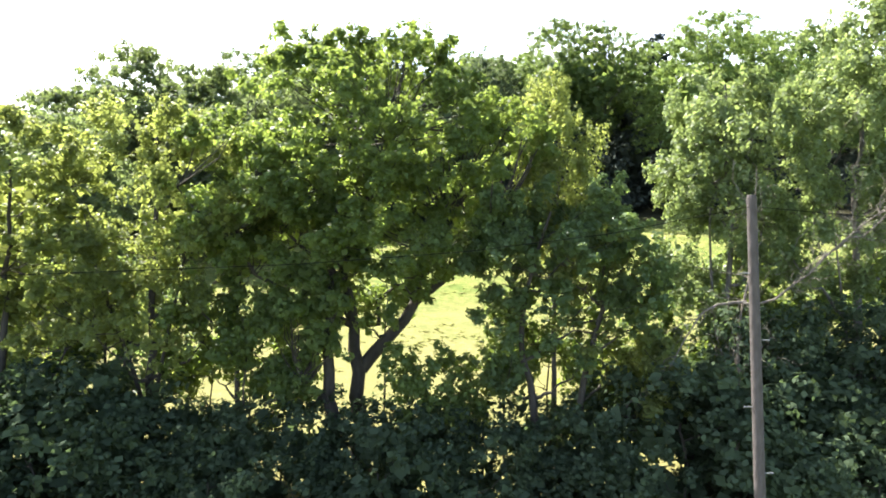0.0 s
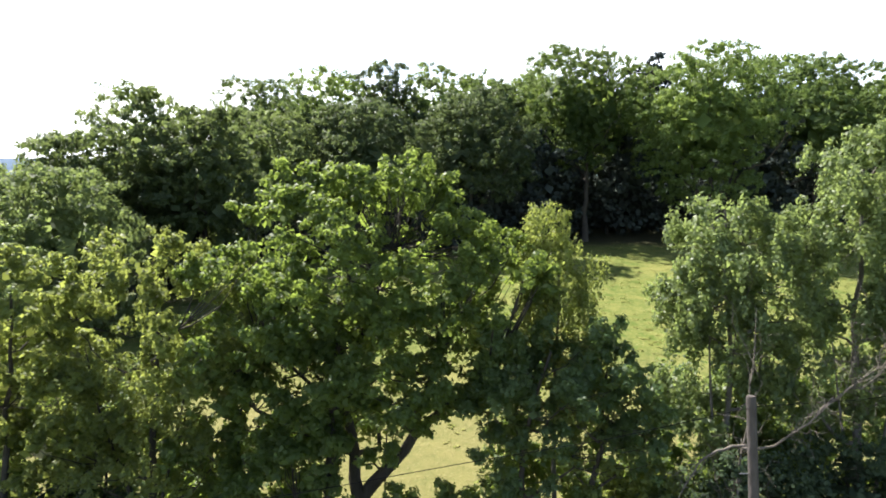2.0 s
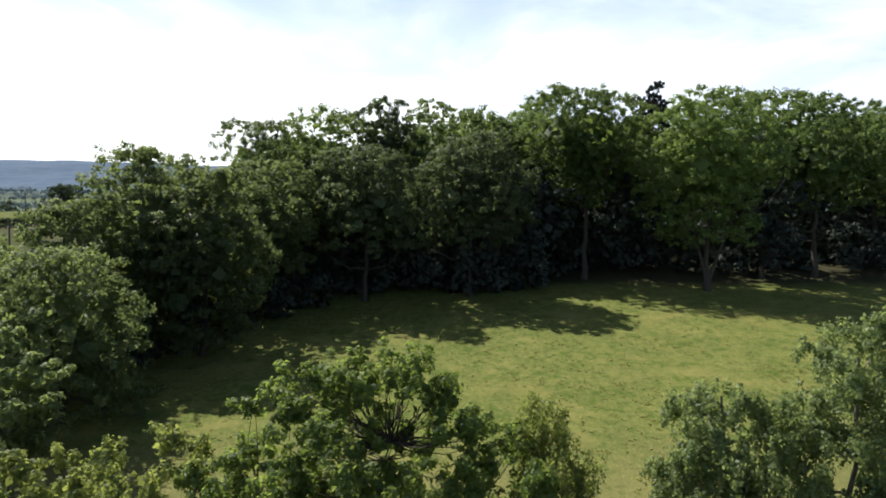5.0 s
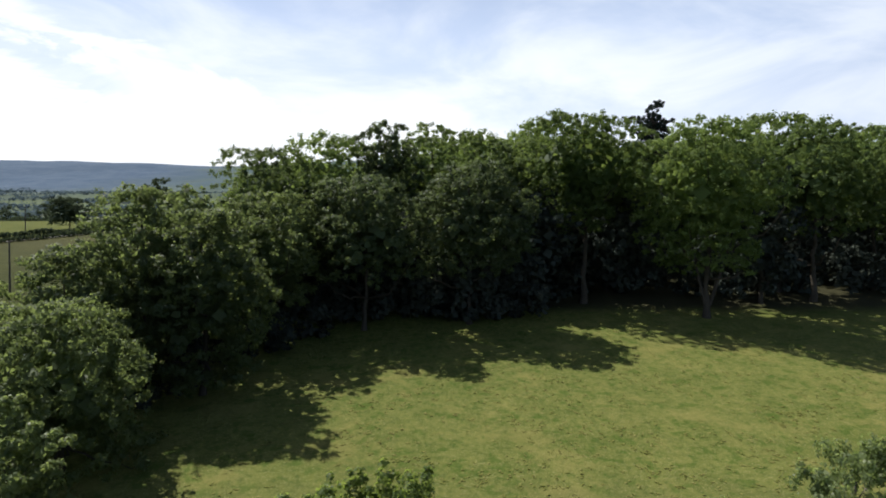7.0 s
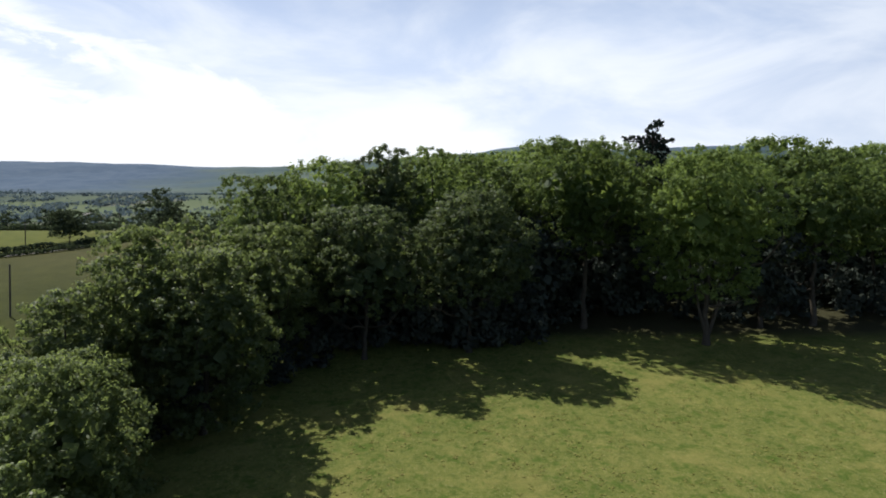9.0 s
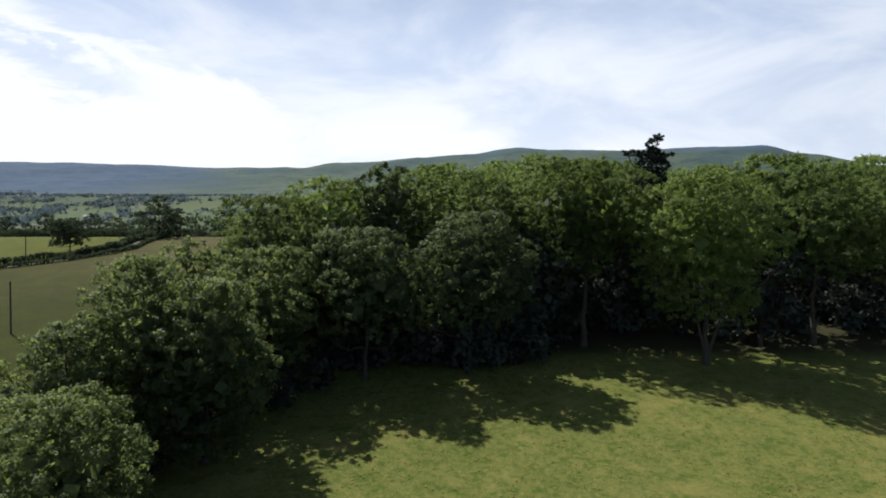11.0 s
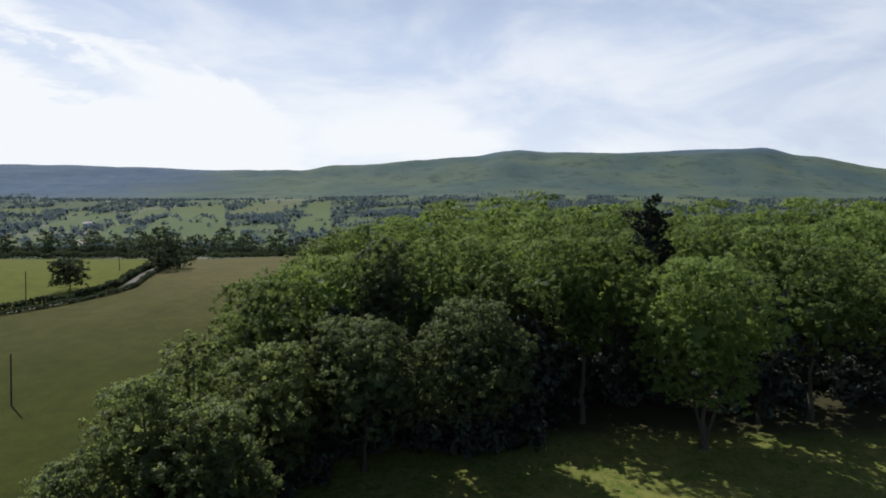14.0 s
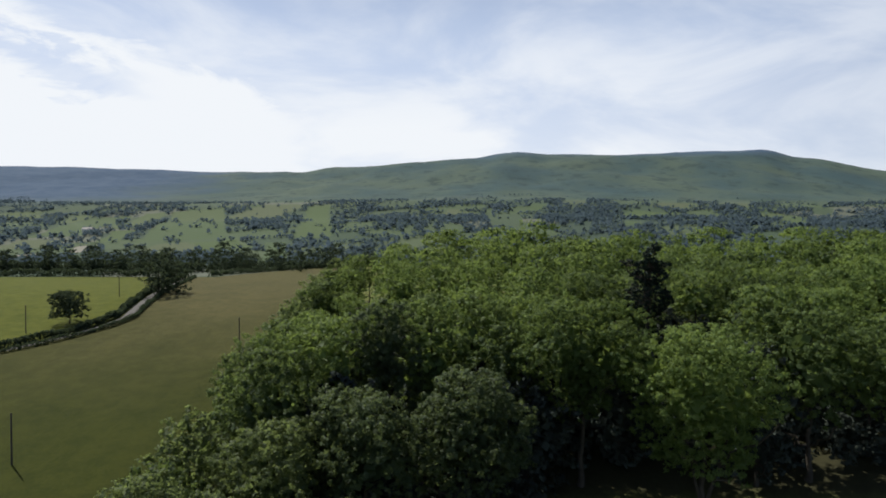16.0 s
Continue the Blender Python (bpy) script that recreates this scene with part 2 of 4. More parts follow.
    for key, value in (("Scale", 1.0), ("Mortar Size", 0.0), ("Brick Width", FIELD_W), ("Row Height", FIELD_H)):
        brick.inputs[key].default_value = value
    brick.inputs["Color1"].default_value, brick.inputs["Color2"].default_value = (0, 0, 0, 1), (1, 1, 1, 1)
    ramp = n.add("ShaderNodeValToRGB")
    n.put(ramp.inputs[0], brick.outputs["Color"])
    ramp.color_ramp.interpolation = "CONSTANT"
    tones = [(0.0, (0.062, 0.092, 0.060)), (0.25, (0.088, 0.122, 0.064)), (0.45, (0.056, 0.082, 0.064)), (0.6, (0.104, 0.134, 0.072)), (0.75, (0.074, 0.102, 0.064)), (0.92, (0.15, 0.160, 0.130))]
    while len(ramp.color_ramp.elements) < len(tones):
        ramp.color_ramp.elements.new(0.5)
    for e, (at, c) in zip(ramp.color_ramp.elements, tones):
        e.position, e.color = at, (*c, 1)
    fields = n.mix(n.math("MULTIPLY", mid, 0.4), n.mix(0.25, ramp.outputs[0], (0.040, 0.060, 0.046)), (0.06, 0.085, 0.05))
    ragged = n.math("MULTIPLY_ADD", n.noise(p, 0.03, 3.0), 40.0, -20.0)
    for k, (fx, fy, half, side, turn) in enumerate(FIELDS):
        c_t, s_t = math.cos(radians(turn)), math.sin(radians(turn))
        dx, dy = n.math("SUBTRACT", x, fx), n.math("SUBTRACT", y, fy)
        u = n.math("ABSOLUTE", n.math("MULTIPLY_ADD", dx, c_t, n.math("MULTIPLY", dy, s_t)))
        v = n.math("ABSOLUTE", n.math("MULTIPLY_ADD", dx, s_t, n.math("MULTIPLY", dy, -c_t)))
        inside = n.math("MULTIPLY", n.math("LESS_THAN", n.math("ADD", u, ragged), half), n.math("LESS_THAN", n.math("MULTIPLY_ADD", ragged, 0.6, v), side))
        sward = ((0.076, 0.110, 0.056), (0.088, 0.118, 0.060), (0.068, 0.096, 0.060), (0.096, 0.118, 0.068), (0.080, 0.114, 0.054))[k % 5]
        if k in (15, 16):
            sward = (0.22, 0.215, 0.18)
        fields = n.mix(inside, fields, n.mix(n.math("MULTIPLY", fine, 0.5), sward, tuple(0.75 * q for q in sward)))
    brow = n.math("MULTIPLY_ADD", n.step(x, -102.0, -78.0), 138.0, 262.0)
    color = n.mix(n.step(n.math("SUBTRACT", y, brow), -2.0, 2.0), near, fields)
    # bracken and gorse on the mountain, with its blue distance haze in the colours
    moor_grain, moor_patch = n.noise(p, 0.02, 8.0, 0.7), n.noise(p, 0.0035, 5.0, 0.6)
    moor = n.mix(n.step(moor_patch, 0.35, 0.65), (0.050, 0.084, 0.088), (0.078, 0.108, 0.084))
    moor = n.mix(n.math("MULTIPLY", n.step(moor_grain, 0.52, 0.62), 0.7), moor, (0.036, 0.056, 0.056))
    haze_blue = n.mix(n.step(moor_grain, 0.3, 0.7), (0.045, 0.080, 0.134), (0.070, 0.106, 0.160))
    moor = n.mix(n.step(n.math("MULTIPLY_ADD", moor_patch, 500.0, x), -350.0, -800.0), moor, haze_blue)
    moor = n.mix(n.step(z, 330.0, 400.0), moor, haze_blue)
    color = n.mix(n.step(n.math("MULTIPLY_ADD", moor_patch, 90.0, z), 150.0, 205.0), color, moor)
    height = n.math("MULTIPLY_ADD", fine, 0.6, n.math("MULTIPLY", tiny, 0.4))
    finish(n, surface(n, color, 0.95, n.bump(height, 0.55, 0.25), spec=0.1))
    return m


GROUND = ground_material()


# ---- mesh helpers ----
def mesh_from(name, verts, faces, mat, smooth=False, normals=None):
    """A mesh from an array of points and an array of equal-sided faces."""
    me = bpy.data.meshes.new(name)
    verts, faces = np.asarray(verts, dtype=np.float32), np.asarray(faces, dtype=np.int32)
    k = faces.shape[1]
    me.vertices.add(len(verts)), me.vertices.foreach_set("co", verts.ravel())
    me.loops.add(faces.size), me.loops.foreach_set("vertex_index", faces.ravel())
    me.polygons.add(len(faces)), me.polygons.foreach_set("loop_start", np.arange(0, faces.size, k, dtype=np.int32))
    me.update(calc_edges=True)
    if smooth:
        me.polygons.foreach_set("use_smooth", np.ones(len(faces), dtype=bool))
    if normals is not None:
        me.polygons.foreach_set("use_smooth", np.ones(len(faces), dtype=bool))
        me.normals_split_custom_set_from_vertices(normals.tolist())
    me.materials.append(mat)
    return me


def part_of(parent, name, me, label=""):
    ob = new(name, me)
    ob.parent = parent
    return tagged(ob, label)


def part(name, bm, mat, parent, label=""):
    me = bpy.data.meshes.new(name)
    bm.to_mesh(me)
    bm.free()
    me.materials.append(mat)
    return part_of(parent, name, me, label)


def thing(name, x, y, z, label, category, group="", kind="", turn=0.0):
    ob = new(name)
    ob.matrix_basis = pose(x, y, z, 0, 0, turn)
    return tagged(ob, label, category, group, kind)


def tube(path, radii, sides=7):
    """Points and quads of a bent, tapering round bar; its far end comes to a point."""
    path, radii = np.asarray(path, float), np.asarray(radii, float)
    d = np.gradient(path, axis=0)
    d /= np.linalg.norm(d, axis=1, keepdims=True) + 1e-9
    ref = np.where(np.abs(d[:, 2:3]) > 0.9, np.array([[1.0, 0, 0]]), np.array([[0, 0, 1.0]]))
    a = np.cross(d, ref)
    a /= np.linalg.norm(a, axis=1, keepdims=True) + 1e-9
    b = np.cross(d, a)
    ang = np.linspace(0, 2 * np.pi, sides, endpoint=False)
    ring = np.cos(ang)[None, :, None] * a[:, None] + np.sin(ang)[None, :, None] * b[:, None]
    verts = (path[:, None] + ring * radii[:, None, None]).reshape(-1, 3)
    i, j = np.meshgrid(np.arange(len(path) - 1), np.arange(sides), indexing="ij")
    k = (j + 1) % sides
    faces = np.stack([i * sides + j, i * sides + k, (i + 1) * sides + k, (i + 1) * sides + j], -1).reshape(-1, 4)
    return verts, faces


def merged(pieces):
    verts, faces, n = [], [], 0
    for v, f in pieces:
        verts.append(v), faces.append(f + n)
        n += len(v)
    return np.concatenate(verts), np.concatenate(faces)


def leaves(centres, size, rng, droop=0.0, width=0.62, out=None, tilt=0.5, up=0.35, outward=0.9, with_faces=False):
    """A folded blade round each centre; its face turns roughly outwards from the spray and up."""
    n = len(centres)
    face = rng.normal(size=(n, 3)) * tilt + np.array([0, 0, up])
    if out is not None:
        face = face + out * outward
    face /= np.linalg.norm(face, axis=1, keepdims=True)
    a = rng.normal(size=(n, 3))
    a[:, 2] -= droop * 2
    a -= face * (a * face).sum(1, keepdims=True)
    a /= np.linalg.norm(a, axis=1, keepdims=True) + 1e-9
    b = np.cross(face, a)
    s = (size * rng.uniform(0.65, 1.3, n))[:, None]
    v = np.stack([centres - a * s * 0.5, centres - b * s * width * 0.5 + face * s * 0.1, centres + a * s * 0.5, centres + b * s * width * 0.5 + face * s * 0.1], 1)
    if with_faces:
        return v.reshape(-1, 3), np.arange(4 * n).reshape(n, 4), face
    return v.reshape(-1, 3), np.arange(4 * n).reshape(n, 4)


def bend(a, b, rng, steps=7, rise=0.15, wobble=0.06):
    """A branch's line from a to b, which leaves sideways and turns up."""
    a, b = np.asarray(a, float), np.asarray(b, float)
    t = np.linspace(0, 1, steps)[:, None]
    length = np.linalg.norm(b - a)
    line = a + (b - a) * t
    line[:, 2] -= (np.sin(np.pi * t[:, 0]) * rise * length)
    line[1:-1] += rng.normal(size=(steps - 2, 3)) * wobble * length * 0.5
    return line


def grow(seed, trunk, trunk_r, blobs, clumps, leaf_count, leaf, clump_r, leaf_mat, bark_mat, limbs=6, twigs=True, droop=0.0, flat=0.7, shell=0.2, under=-2.0, boughs=(), core=3, up=0.35, outward=0.9, billow=1.0, core_size=0.95, shoots=6, lift=0.15, gaps=-0.22, gap_size=0.4, reach=0.95, bunch=0.42, lobed=False, inner=0, inner_size=1.5, deep_to=0.62):
    """The meshes of one tree, base at the origin: trunk line, crown blobs (x, y, z, rx, ry, rz), and the sprays of leaves in them."""
    rng = np.random.default_rng(seed)
    blobs = np.asarray(blobs, float)
    share = np.prod(blobs[:, 3:], axis=1) ** 0.75
    many = clumps * 5
    pick = rng.choice(len(blobs), many, p=share / share.sum())
    d = rng.normal(size=(many, 3))
    d[:, 2] = np.where(d[:, 2] < under, -d[:, 2], d[:, 2])
    d /= np.linalg.norm(d, axis=1, keepdims=True)
    lump = np.array([noise.noise(Vector(v * 1.9) + Vector((seed * 1.7 + p, 0, 0))) for v, p in zip(d, pick)])
    r = np.where(rng.uniform(size=many) < shell, rng.uniform(0.35, 0.85, many), rng.uniform(0.84, 1.0, many)) * (0.95 + 0.22 * lump)
    centres = blobs[pick, :3] + d * blobs[pick, 3:] * r[:, None]
    # sprays buried deep in another part of the crown bear no leaves
    deep = np.stack([np.linalg.norm((centres - b_[:3]) / b_[3:], axis=1) for b_ in blobs], 1)
    deep[np.arange(many), pick] = 9
    open_air = (deep.min(1) > 0.52) | (rng.uniform(size=many) < 0.22)
    # dark hollows between the boughs
    hollow = np.array([noise.noise(Vector(v * gap_size) + Vector((0, seed * 2.3, 0))) for v in centres * np.array([1, 1, 1.7])])
    open_air &= hollow > gaps
    centres, lobe_way = centres[open_air][:clumps], d[open_air][:clumps]
    clumps = len(centres)
    base, top = (blobs[:, 2] - blobs[:, 5]).min(), (blobs[:, 2] + blobs[:, 5]).max()
    centres[:, 2] = base + (centres[:, 2] - base) * (top - base) / (np.sort(centres[:, 2])[-4] + 0.5 * clump_r - base)
    trunk = np.asarray(trunk, float)
    t = np.linspace(0, 1, len(trunk))
    fine = np.linspace(0, 1, 14)
    line = np.stack([np.interp(fine, t, trunk[:, i]) for i in range(3)], 1)
    line[1:] += rng.normal(size=(13, 3)) * np.array([1, 1, 0.2]) * trunk_r * 0.25
    radii = trunk_r * (1.0 - 0.78 * fine) * (1 + 0.55 * np.exp(-fine * 16))
    trunk_mesh = mesh_from("trunk", *tube(line, radii, 10), bark_mat, True)
    # limbs run to sprays that lie far apart
    ends = [int(rng.integers(clumps))]
    dist = np.linalg.norm(centres - centres[ends[0]], axis=1)
    while len(ends) < min(limbs, clumps):
        ends.append(int(dist.argmax()))
        dist = np.minimum(dist, np.linalg.norm(centres - centres[ends[-1]], axis=1))
    lines, limb_meshes = [], []
    for bough, bough_r in boughs:
        b_line = np.asarray(bough, float)
        f_b = np.linspace(0, 1, 8)
        lines.append((np.stack([np.interp(f_b, np.linspace(0, 1, len(b_line)), b_line[:, i]) for i in range(3)], 1), bough_r))
    for e in ends:
        climb = centres[e, 2] - line[:, 2]
        k = int(np.clip(np.argmin(np.abs(climb - 0.8 * np.linalg.norm(centres[e, :2] - line[:, :2], axis=1))), 4, 12))
        lines.append((bend(line[k], centres[e], rng, 8, 0.10), radii[k] * 0.6))
    pieces = [[tube(p, np.linspace(q, q * (0.45 if q > 0.13 else 0.15), 8), 8)] for p, q in lines]
    sprigs = [[] for _ in lines]
    if twigs:
        pts = np.concatenate([p[2:] for p, _ in lines])
        who = np.repeat(np.arange(len(lines)), 6)
        for c in centres:
            gap = np.linalg.norm(pts - c, axis=1) + np.maximum(0, pts[:, 2] - c[2])
            k = int(gap.argmin())
            if 0.15 < gap[k]:
                q = lines[who[k]][1] * 0.28
                sprigs[who[k]].append(tube(bend(pts[k], c, rng, 5, 0.08), np.linspace(q, q * 0.3, 5), 4))
    limb_meshes = [(mesh_from("limb", *merged(p), bark_mat, True), mesh_from("twig_spray", *merged(t), bark_mat, True) if t else None) for p, t in zip(pieces, sprigs)]
    per = rng.multinomial(leaf_count, np.ones(clumps) / clumps)
    axis = np.stack([np.interp(centres[:, 2], line[:, 2], line[:, 0]), np.interp(centres[:, 2], line[:, 2], line[:, 1]), centres[:, 2] - clump_r * 0.6], 1)
    inward = axis - centres
    inward /= np.linalg.norm(inward, axis=1, keepdims=True) + 1e-6
    if lobed:
        inward = 0.3 * inward - lobe_way
        inward /= np.linalg.norm(inward, axis=1, keepdims=True) + 1e-6
    # leaves stand along short shoots that fan out from the end of each twig
    ways = rng.normal(size=(clumps, shoots, 3)) * np.array([1.0, 1.0, flat]) * 0.62 - inward[:, None] * 0.65 + np.array([0, 0, lift])
    ways /= np.linalg.norm(ways, axis=2, keepdims=True)
    ways *= (clump_r * reach * rng.uniform(0.5, 1.25, (clumps, shoots)) * rng.uniform(0.7, 1.25, (clumps, 1)))[:, :, None]
    home = np.repeat(np.arange(clumps), per)
    c = centres[home]
    way_of = ways[home, rng.integers(shoots, size=len(home))]
    # and gather in a tuft at each shoot's end, with a few strewn along it
    tuft = rng.normal(size=c.shape)
    tuft /= np.linalg.norm(tuft, axis=1, keepdims=True)
    along = np.where(rng.uniform(size=len(home)) < 0.72, 1.0, rng.uniform(0.1, 1, len(home)))
    off = way_of * along[:, None] + tuft * (clump_r * bunch * rng.uniform(0, 1, len(home)) ** 0.45)[:, None] * np.array([1, 1, 0.8])
    off[:, 2] -= droop * along * rng.uniform(0, 1, len(home)) * clump_r * 1.6
    out = tuft * 0.8 + off / (np.linalg.norm(off, axis=1, keepdims=True) + 1e-6) * 0.4
    # broad overlapping sheaves added towards the stem to block light through each spray
    deep_c = np.repeat(centres + inward * clump_r * 0.35, core, axis=0)
    deep_c = deep_c + rng.normal(size=deep_c.shape) * clump_r * 0.22
    v1, f1, n1 = leaves(c + off, leaf, rng, droop, out=out, up=up, outward=outward, with_faces=True)
    v2, f2, n2 = leaves(deep_c, clump_r * core_size, rng, width=0.85, out=-np.repeat(inward, core, axis=0), with_faces=True)
    # a crown's leaves lie along its billows: their shading follows the billow as well as the blade
    big1, big2 = -np.repeat(inward, per, axis=0), -np.repeat(inward, core, axis=0)
    n1, n2 = n1 + (out * 0.8 + big1 * 0.7) * billow, n2 + big2 * billow
    normals = np.repeat(np.concatenate([n1, n2]), 4, axis=0)
    normals /= np.linalg.norm(normals, axis=1, keepdims=True) + 1e-9
    sheets = [(v1, f1), (v2, f2)]
    if inner:
        # large unseen sheets added inside the crown to block sun from its shaded side
        side = rng.choice(len(blobs), inner)
        heart = np.array([0, 0, (blobs[:, 2] * blobs[:, 5]).sum() / blobs[:, 5].sum()])
        back = heart + (blobs[side, :3] - heart) * np.array([1, 1, 0.9]) * rng.uniform(0.05, deep_to, (inner, 1)) - np.array([0, 0, 0.25]) * blobs[side, 5:]
        way = back * np.array([1, 1, 0]) + rng.normal(size=back.shape) * 0.8 + np.array([0, 0, 0.6])
        way /= np.linalg.norm(way, axis=1, keepdims=True)
        v3, f3, n3 = leaves(back + rng.normal(size=back.shape) * 0.4, inner_size, rng, width=0.9, out=way, with_faces=True)
        sheets.append((v3, f3))
        normals = np.concatenate([normals, np.repeat(n3, 4, axis=0)])
    v, f = merged(sheets)
    crown = mesh_from("crown", v, f, leaf_mat, normals=normals)
    return trunk_mesh, limb_meshes, crown


def plant(meshes, name, x, y, z, label, category="tree", group="", turn=0.0):
    trunk_mesh, limb_meshes, crown = meshes
    ob = thing(name, x, y, z, label, category, group, turn=turn)
    part_of(ob, "trunk", trunk_mesh)
    for me, twig_mesh in limb_meshes:
        limb = part_of(ob, "limb", me)
        if twig_mesh:
            tagged(part_of(limb, "twig_spray", twig_mesh), kind="stuff")
    part_of(ob, "crown", crown)
    return ob


# ---- the land ----
def smooth(v, lo, hi):
    t = np.clip((np.asarray(v, float) - lo) / (hi - lo), 0, 1)
    return t * t * (3 - 2 * t)


def land(x, y):
    """Height of the ground: a pasture that climbs to a low brow, a shallow valley, a long moorland ridge."""
    x, y = np.asarray(x, float), np.asarray(y, float)
    yy = np.maximum(y, -25.0)
    z = 0.145 * (yy - 14.0 * np.logaddexp(0, (yy - 172.0) / 14.0))
    a = x / np.maximum(y, 60.0)
    ridge = (322 + 17 * smooth(-a, 0.40, 0.75) + 20 * smooth(a, -0.24, -0.19) + 30 * smooth(a, -0.15, 0.06) + 20 * smooth(a, 0.05, 0.11)
             + 20 * smooth(a, 0.20, 0.54) - 36 * smooth(a, 0.54, 0.60) - 62 * smooth(a, 0.60, 0.78))
    z = z - 2.3 * smooth(y, 260, 420) - 3 * smooth(y, 420, 520) + 5 * smooth(y, 560, 720) + 47 * smooth(y, 560, 1020) + 56 * smooth(y, 950, 1400)
    slope = smooth(y, 1330, 2520)
    z = z + (ridge - 130) * slope
    return z + 5 * np.sin(x * 0.004 + 1.0) * smooth(y, 500, 900)


def height(x, y):
    return float(land(x, y))


def build_ground():
    u = np.linspace(-1, 1, 221)
    xs = np.sinh(u * 4.4) / np.sinh(4.4) * 4800
    v = np.linspace(0, 1, 270)
    ys = -60 + np.sinh(v * 3.6) / np.sinh(3.6) * 4700
    gx, gy = np.meshgrid(xs, ys, indexing="ij")
    gz = land(gx, gy)
    rough = np.array([noise.fractal(Vector((px * 0.004, py * 0.004, 3.0)), 1.0, 2.1, 5) for px, py in zip(gx.ravel(), gy.ravel())]).reshape(gx.shape)
    gz += rough * (0.08 * smooth(gy, 20, 60) + 14 * smooth(gy, 1350, 1900) * (1 - 0.85 * smooth(gy, 2250, 2500)))
    n, m = gx.shape
    i, j = np.meshgrid(np.arange(n - 1), np.arange(m - 1), indexing="ij")
    faces = np.stack([i * m + j, (i + 1) * m + j, (i + 1) * m + j + 1, i * m + j + 1], -1).reshape(-1, 4)
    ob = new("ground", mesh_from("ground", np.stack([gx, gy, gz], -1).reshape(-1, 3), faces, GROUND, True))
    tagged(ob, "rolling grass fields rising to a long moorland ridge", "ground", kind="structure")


build_ground()

# ---- the wood beyond the pasture ----
WOOD = "trees of the wood"


def billowing_crown(h, r, low, seed, lobes=110, skirt=1.0, dome=2.2, waist=0.45):
    """Crown blobs of a tree h high, r wide, with leaves down to low: the rounded lobes that make up its outline."""
    rng = np.random.default_rng(seed + 500)
    v = rng.uniform(0.03, 1.0, 1600)
    wide = np.where(v < waist, skirt + (1 - skirt) * (v / waist) ** 1.5, 1.0) * np.clip(1 - np.clip((v - waist + 0.03) / (1.05 - waist), 0, 1) ** dome, 0, 1) ** (1 / dome)
    turn = rng.uniform(0, 2 * np.pi, 1600)
    uneven = 1 + 0.10 * np.sin(2 * turn + seed) + 0.07 * np.sin(3 * turn + 2.1 * seed)
    pts = np.stack([np.cos(turn) * r * wide * uneven, np.sin(turn) * r * wide * uneven, low + (h - low) * v], 1)
    # boughs reach out and hollows fall back between them
    swell = np.array([noise.noise(Vector(p) * (1.5 / r) + Vector((seed * 3.1, 0, 0))) + 0.5 * noise.noise(Vector(p) * (3.4 / r) + Vector((0, seed * 1.7, 0))) for p in pts])
    pts *= 1 + np.stack([0.38 * swell, 0.38 * swell, np.where(v > 0.6, 0.07 * swell, 0)], 1)
    pts[:, 2] = np.minimum(pts[:, 2], h)
    chosen = [int(pts[:, 2].argmax())]
    dist = np.linalg.norm(pts - pts[chosen[0]], axis=1)
    while len(chosen) < lobes:
        chosen.append(int(dist.argmax()))
        dist = np.minimum(dist, np.linalg.norm(pts - pts[chosen[-1]], axis=1))
    tall = h - low
    blobs = [(0, 0, low + (0.5 * waist + 0.34) * tall, r * 0.7, r * 0.7, tall * (0.6 - 0.5 * waist)), (0, 0, low + 0.36 * tall, r * 0.68 * skirt, r * 0.68 * skirt, tall * 0.3)]
    for k in chosen:
        size = r * 2.3 / math.sqrt(lobes) * rng.uniform(0.65, 1.5)
        x, y, z = pts[k]
        flat = max(math.hypot(x, y), 0.1)
        pull = 1 - 0.8 * size / flat if flat > size else 0.3
        blobs.append((x * pull, y * pull, min(z, h - size * 0.75), size, size, size * 0.78))
    return blobs


def wood_tree(seed, h, r, low, leaf_mat, count=15000, leaf=0.36, clumps=400, clump_r=0.6, bark=BARK, limbs=7, twigs=False, flat=0.6, up=0.2, outward=0.8, skirt=0.9, billow=3.0, gaps=-0.45, lobes=110, dome=2.2, waist=0.45, inner=600, under=-0.45, core=2, core_size=1.0, shell=0.05, **more):
    return grow(seed, [(0, 0, -0.4), (0.2, 0.1, h * 0.35), (0, 0, h * 0.85)], 0.014 * h + 0.05, billowing_crown(h, r, low, seed, lobes, skirt, dome, waist), clumps, count, leaf, clump_r, leaf_mat, bark, limbs, twigs,
                flat=flat, up=up, outward=outward, billow=billow, gaps=gaps, lobed=True, inner=inner, inner_size=0.22 * r, deep_to=0.66, under=under, core=core, core_size=core_size, shell=shell, **more)


def edge_tree(name, x, y, top, r, low, leaf_mat, label, seed, count=30000, leaf=0.26, clumps=1000, clump_r=0.42, bunch=0.8, reach=0.6, **more):
    """A tree of the wood's edge whose top stands at that height above sea level zero."""
    g = height(x, y)
    plant(wood_tree(seed, top - g - 0.9, r, low, leaf_mat, count, leaf, clumps, clump_r, bunch=bunch, reach=reach, **more), name, x, y, g, label, "tree", WOOD)


edge_tree("oak_tree", -22.2, 34.0, 16.0, 5.2, 0.2, WOOD_GREY, "broad leafy young oak at the pasture's corner", 17, leaf=0.22, lobes=120)
edge_tree("oak_tree", -26.4, 41.0, 19.1, 4.0, 0.2, WOOD_GREY, "leafy oak behind the pasture's corner", 10, count=22000, leaf=0.24, lobes=100)
edge_tree("oak_tree", -23.6, 46.5, 23.7, 4.6, 0.5, WOOD_GREY, "tall dark oak with a ragged top", 12, count=24000, leaf=0.25)
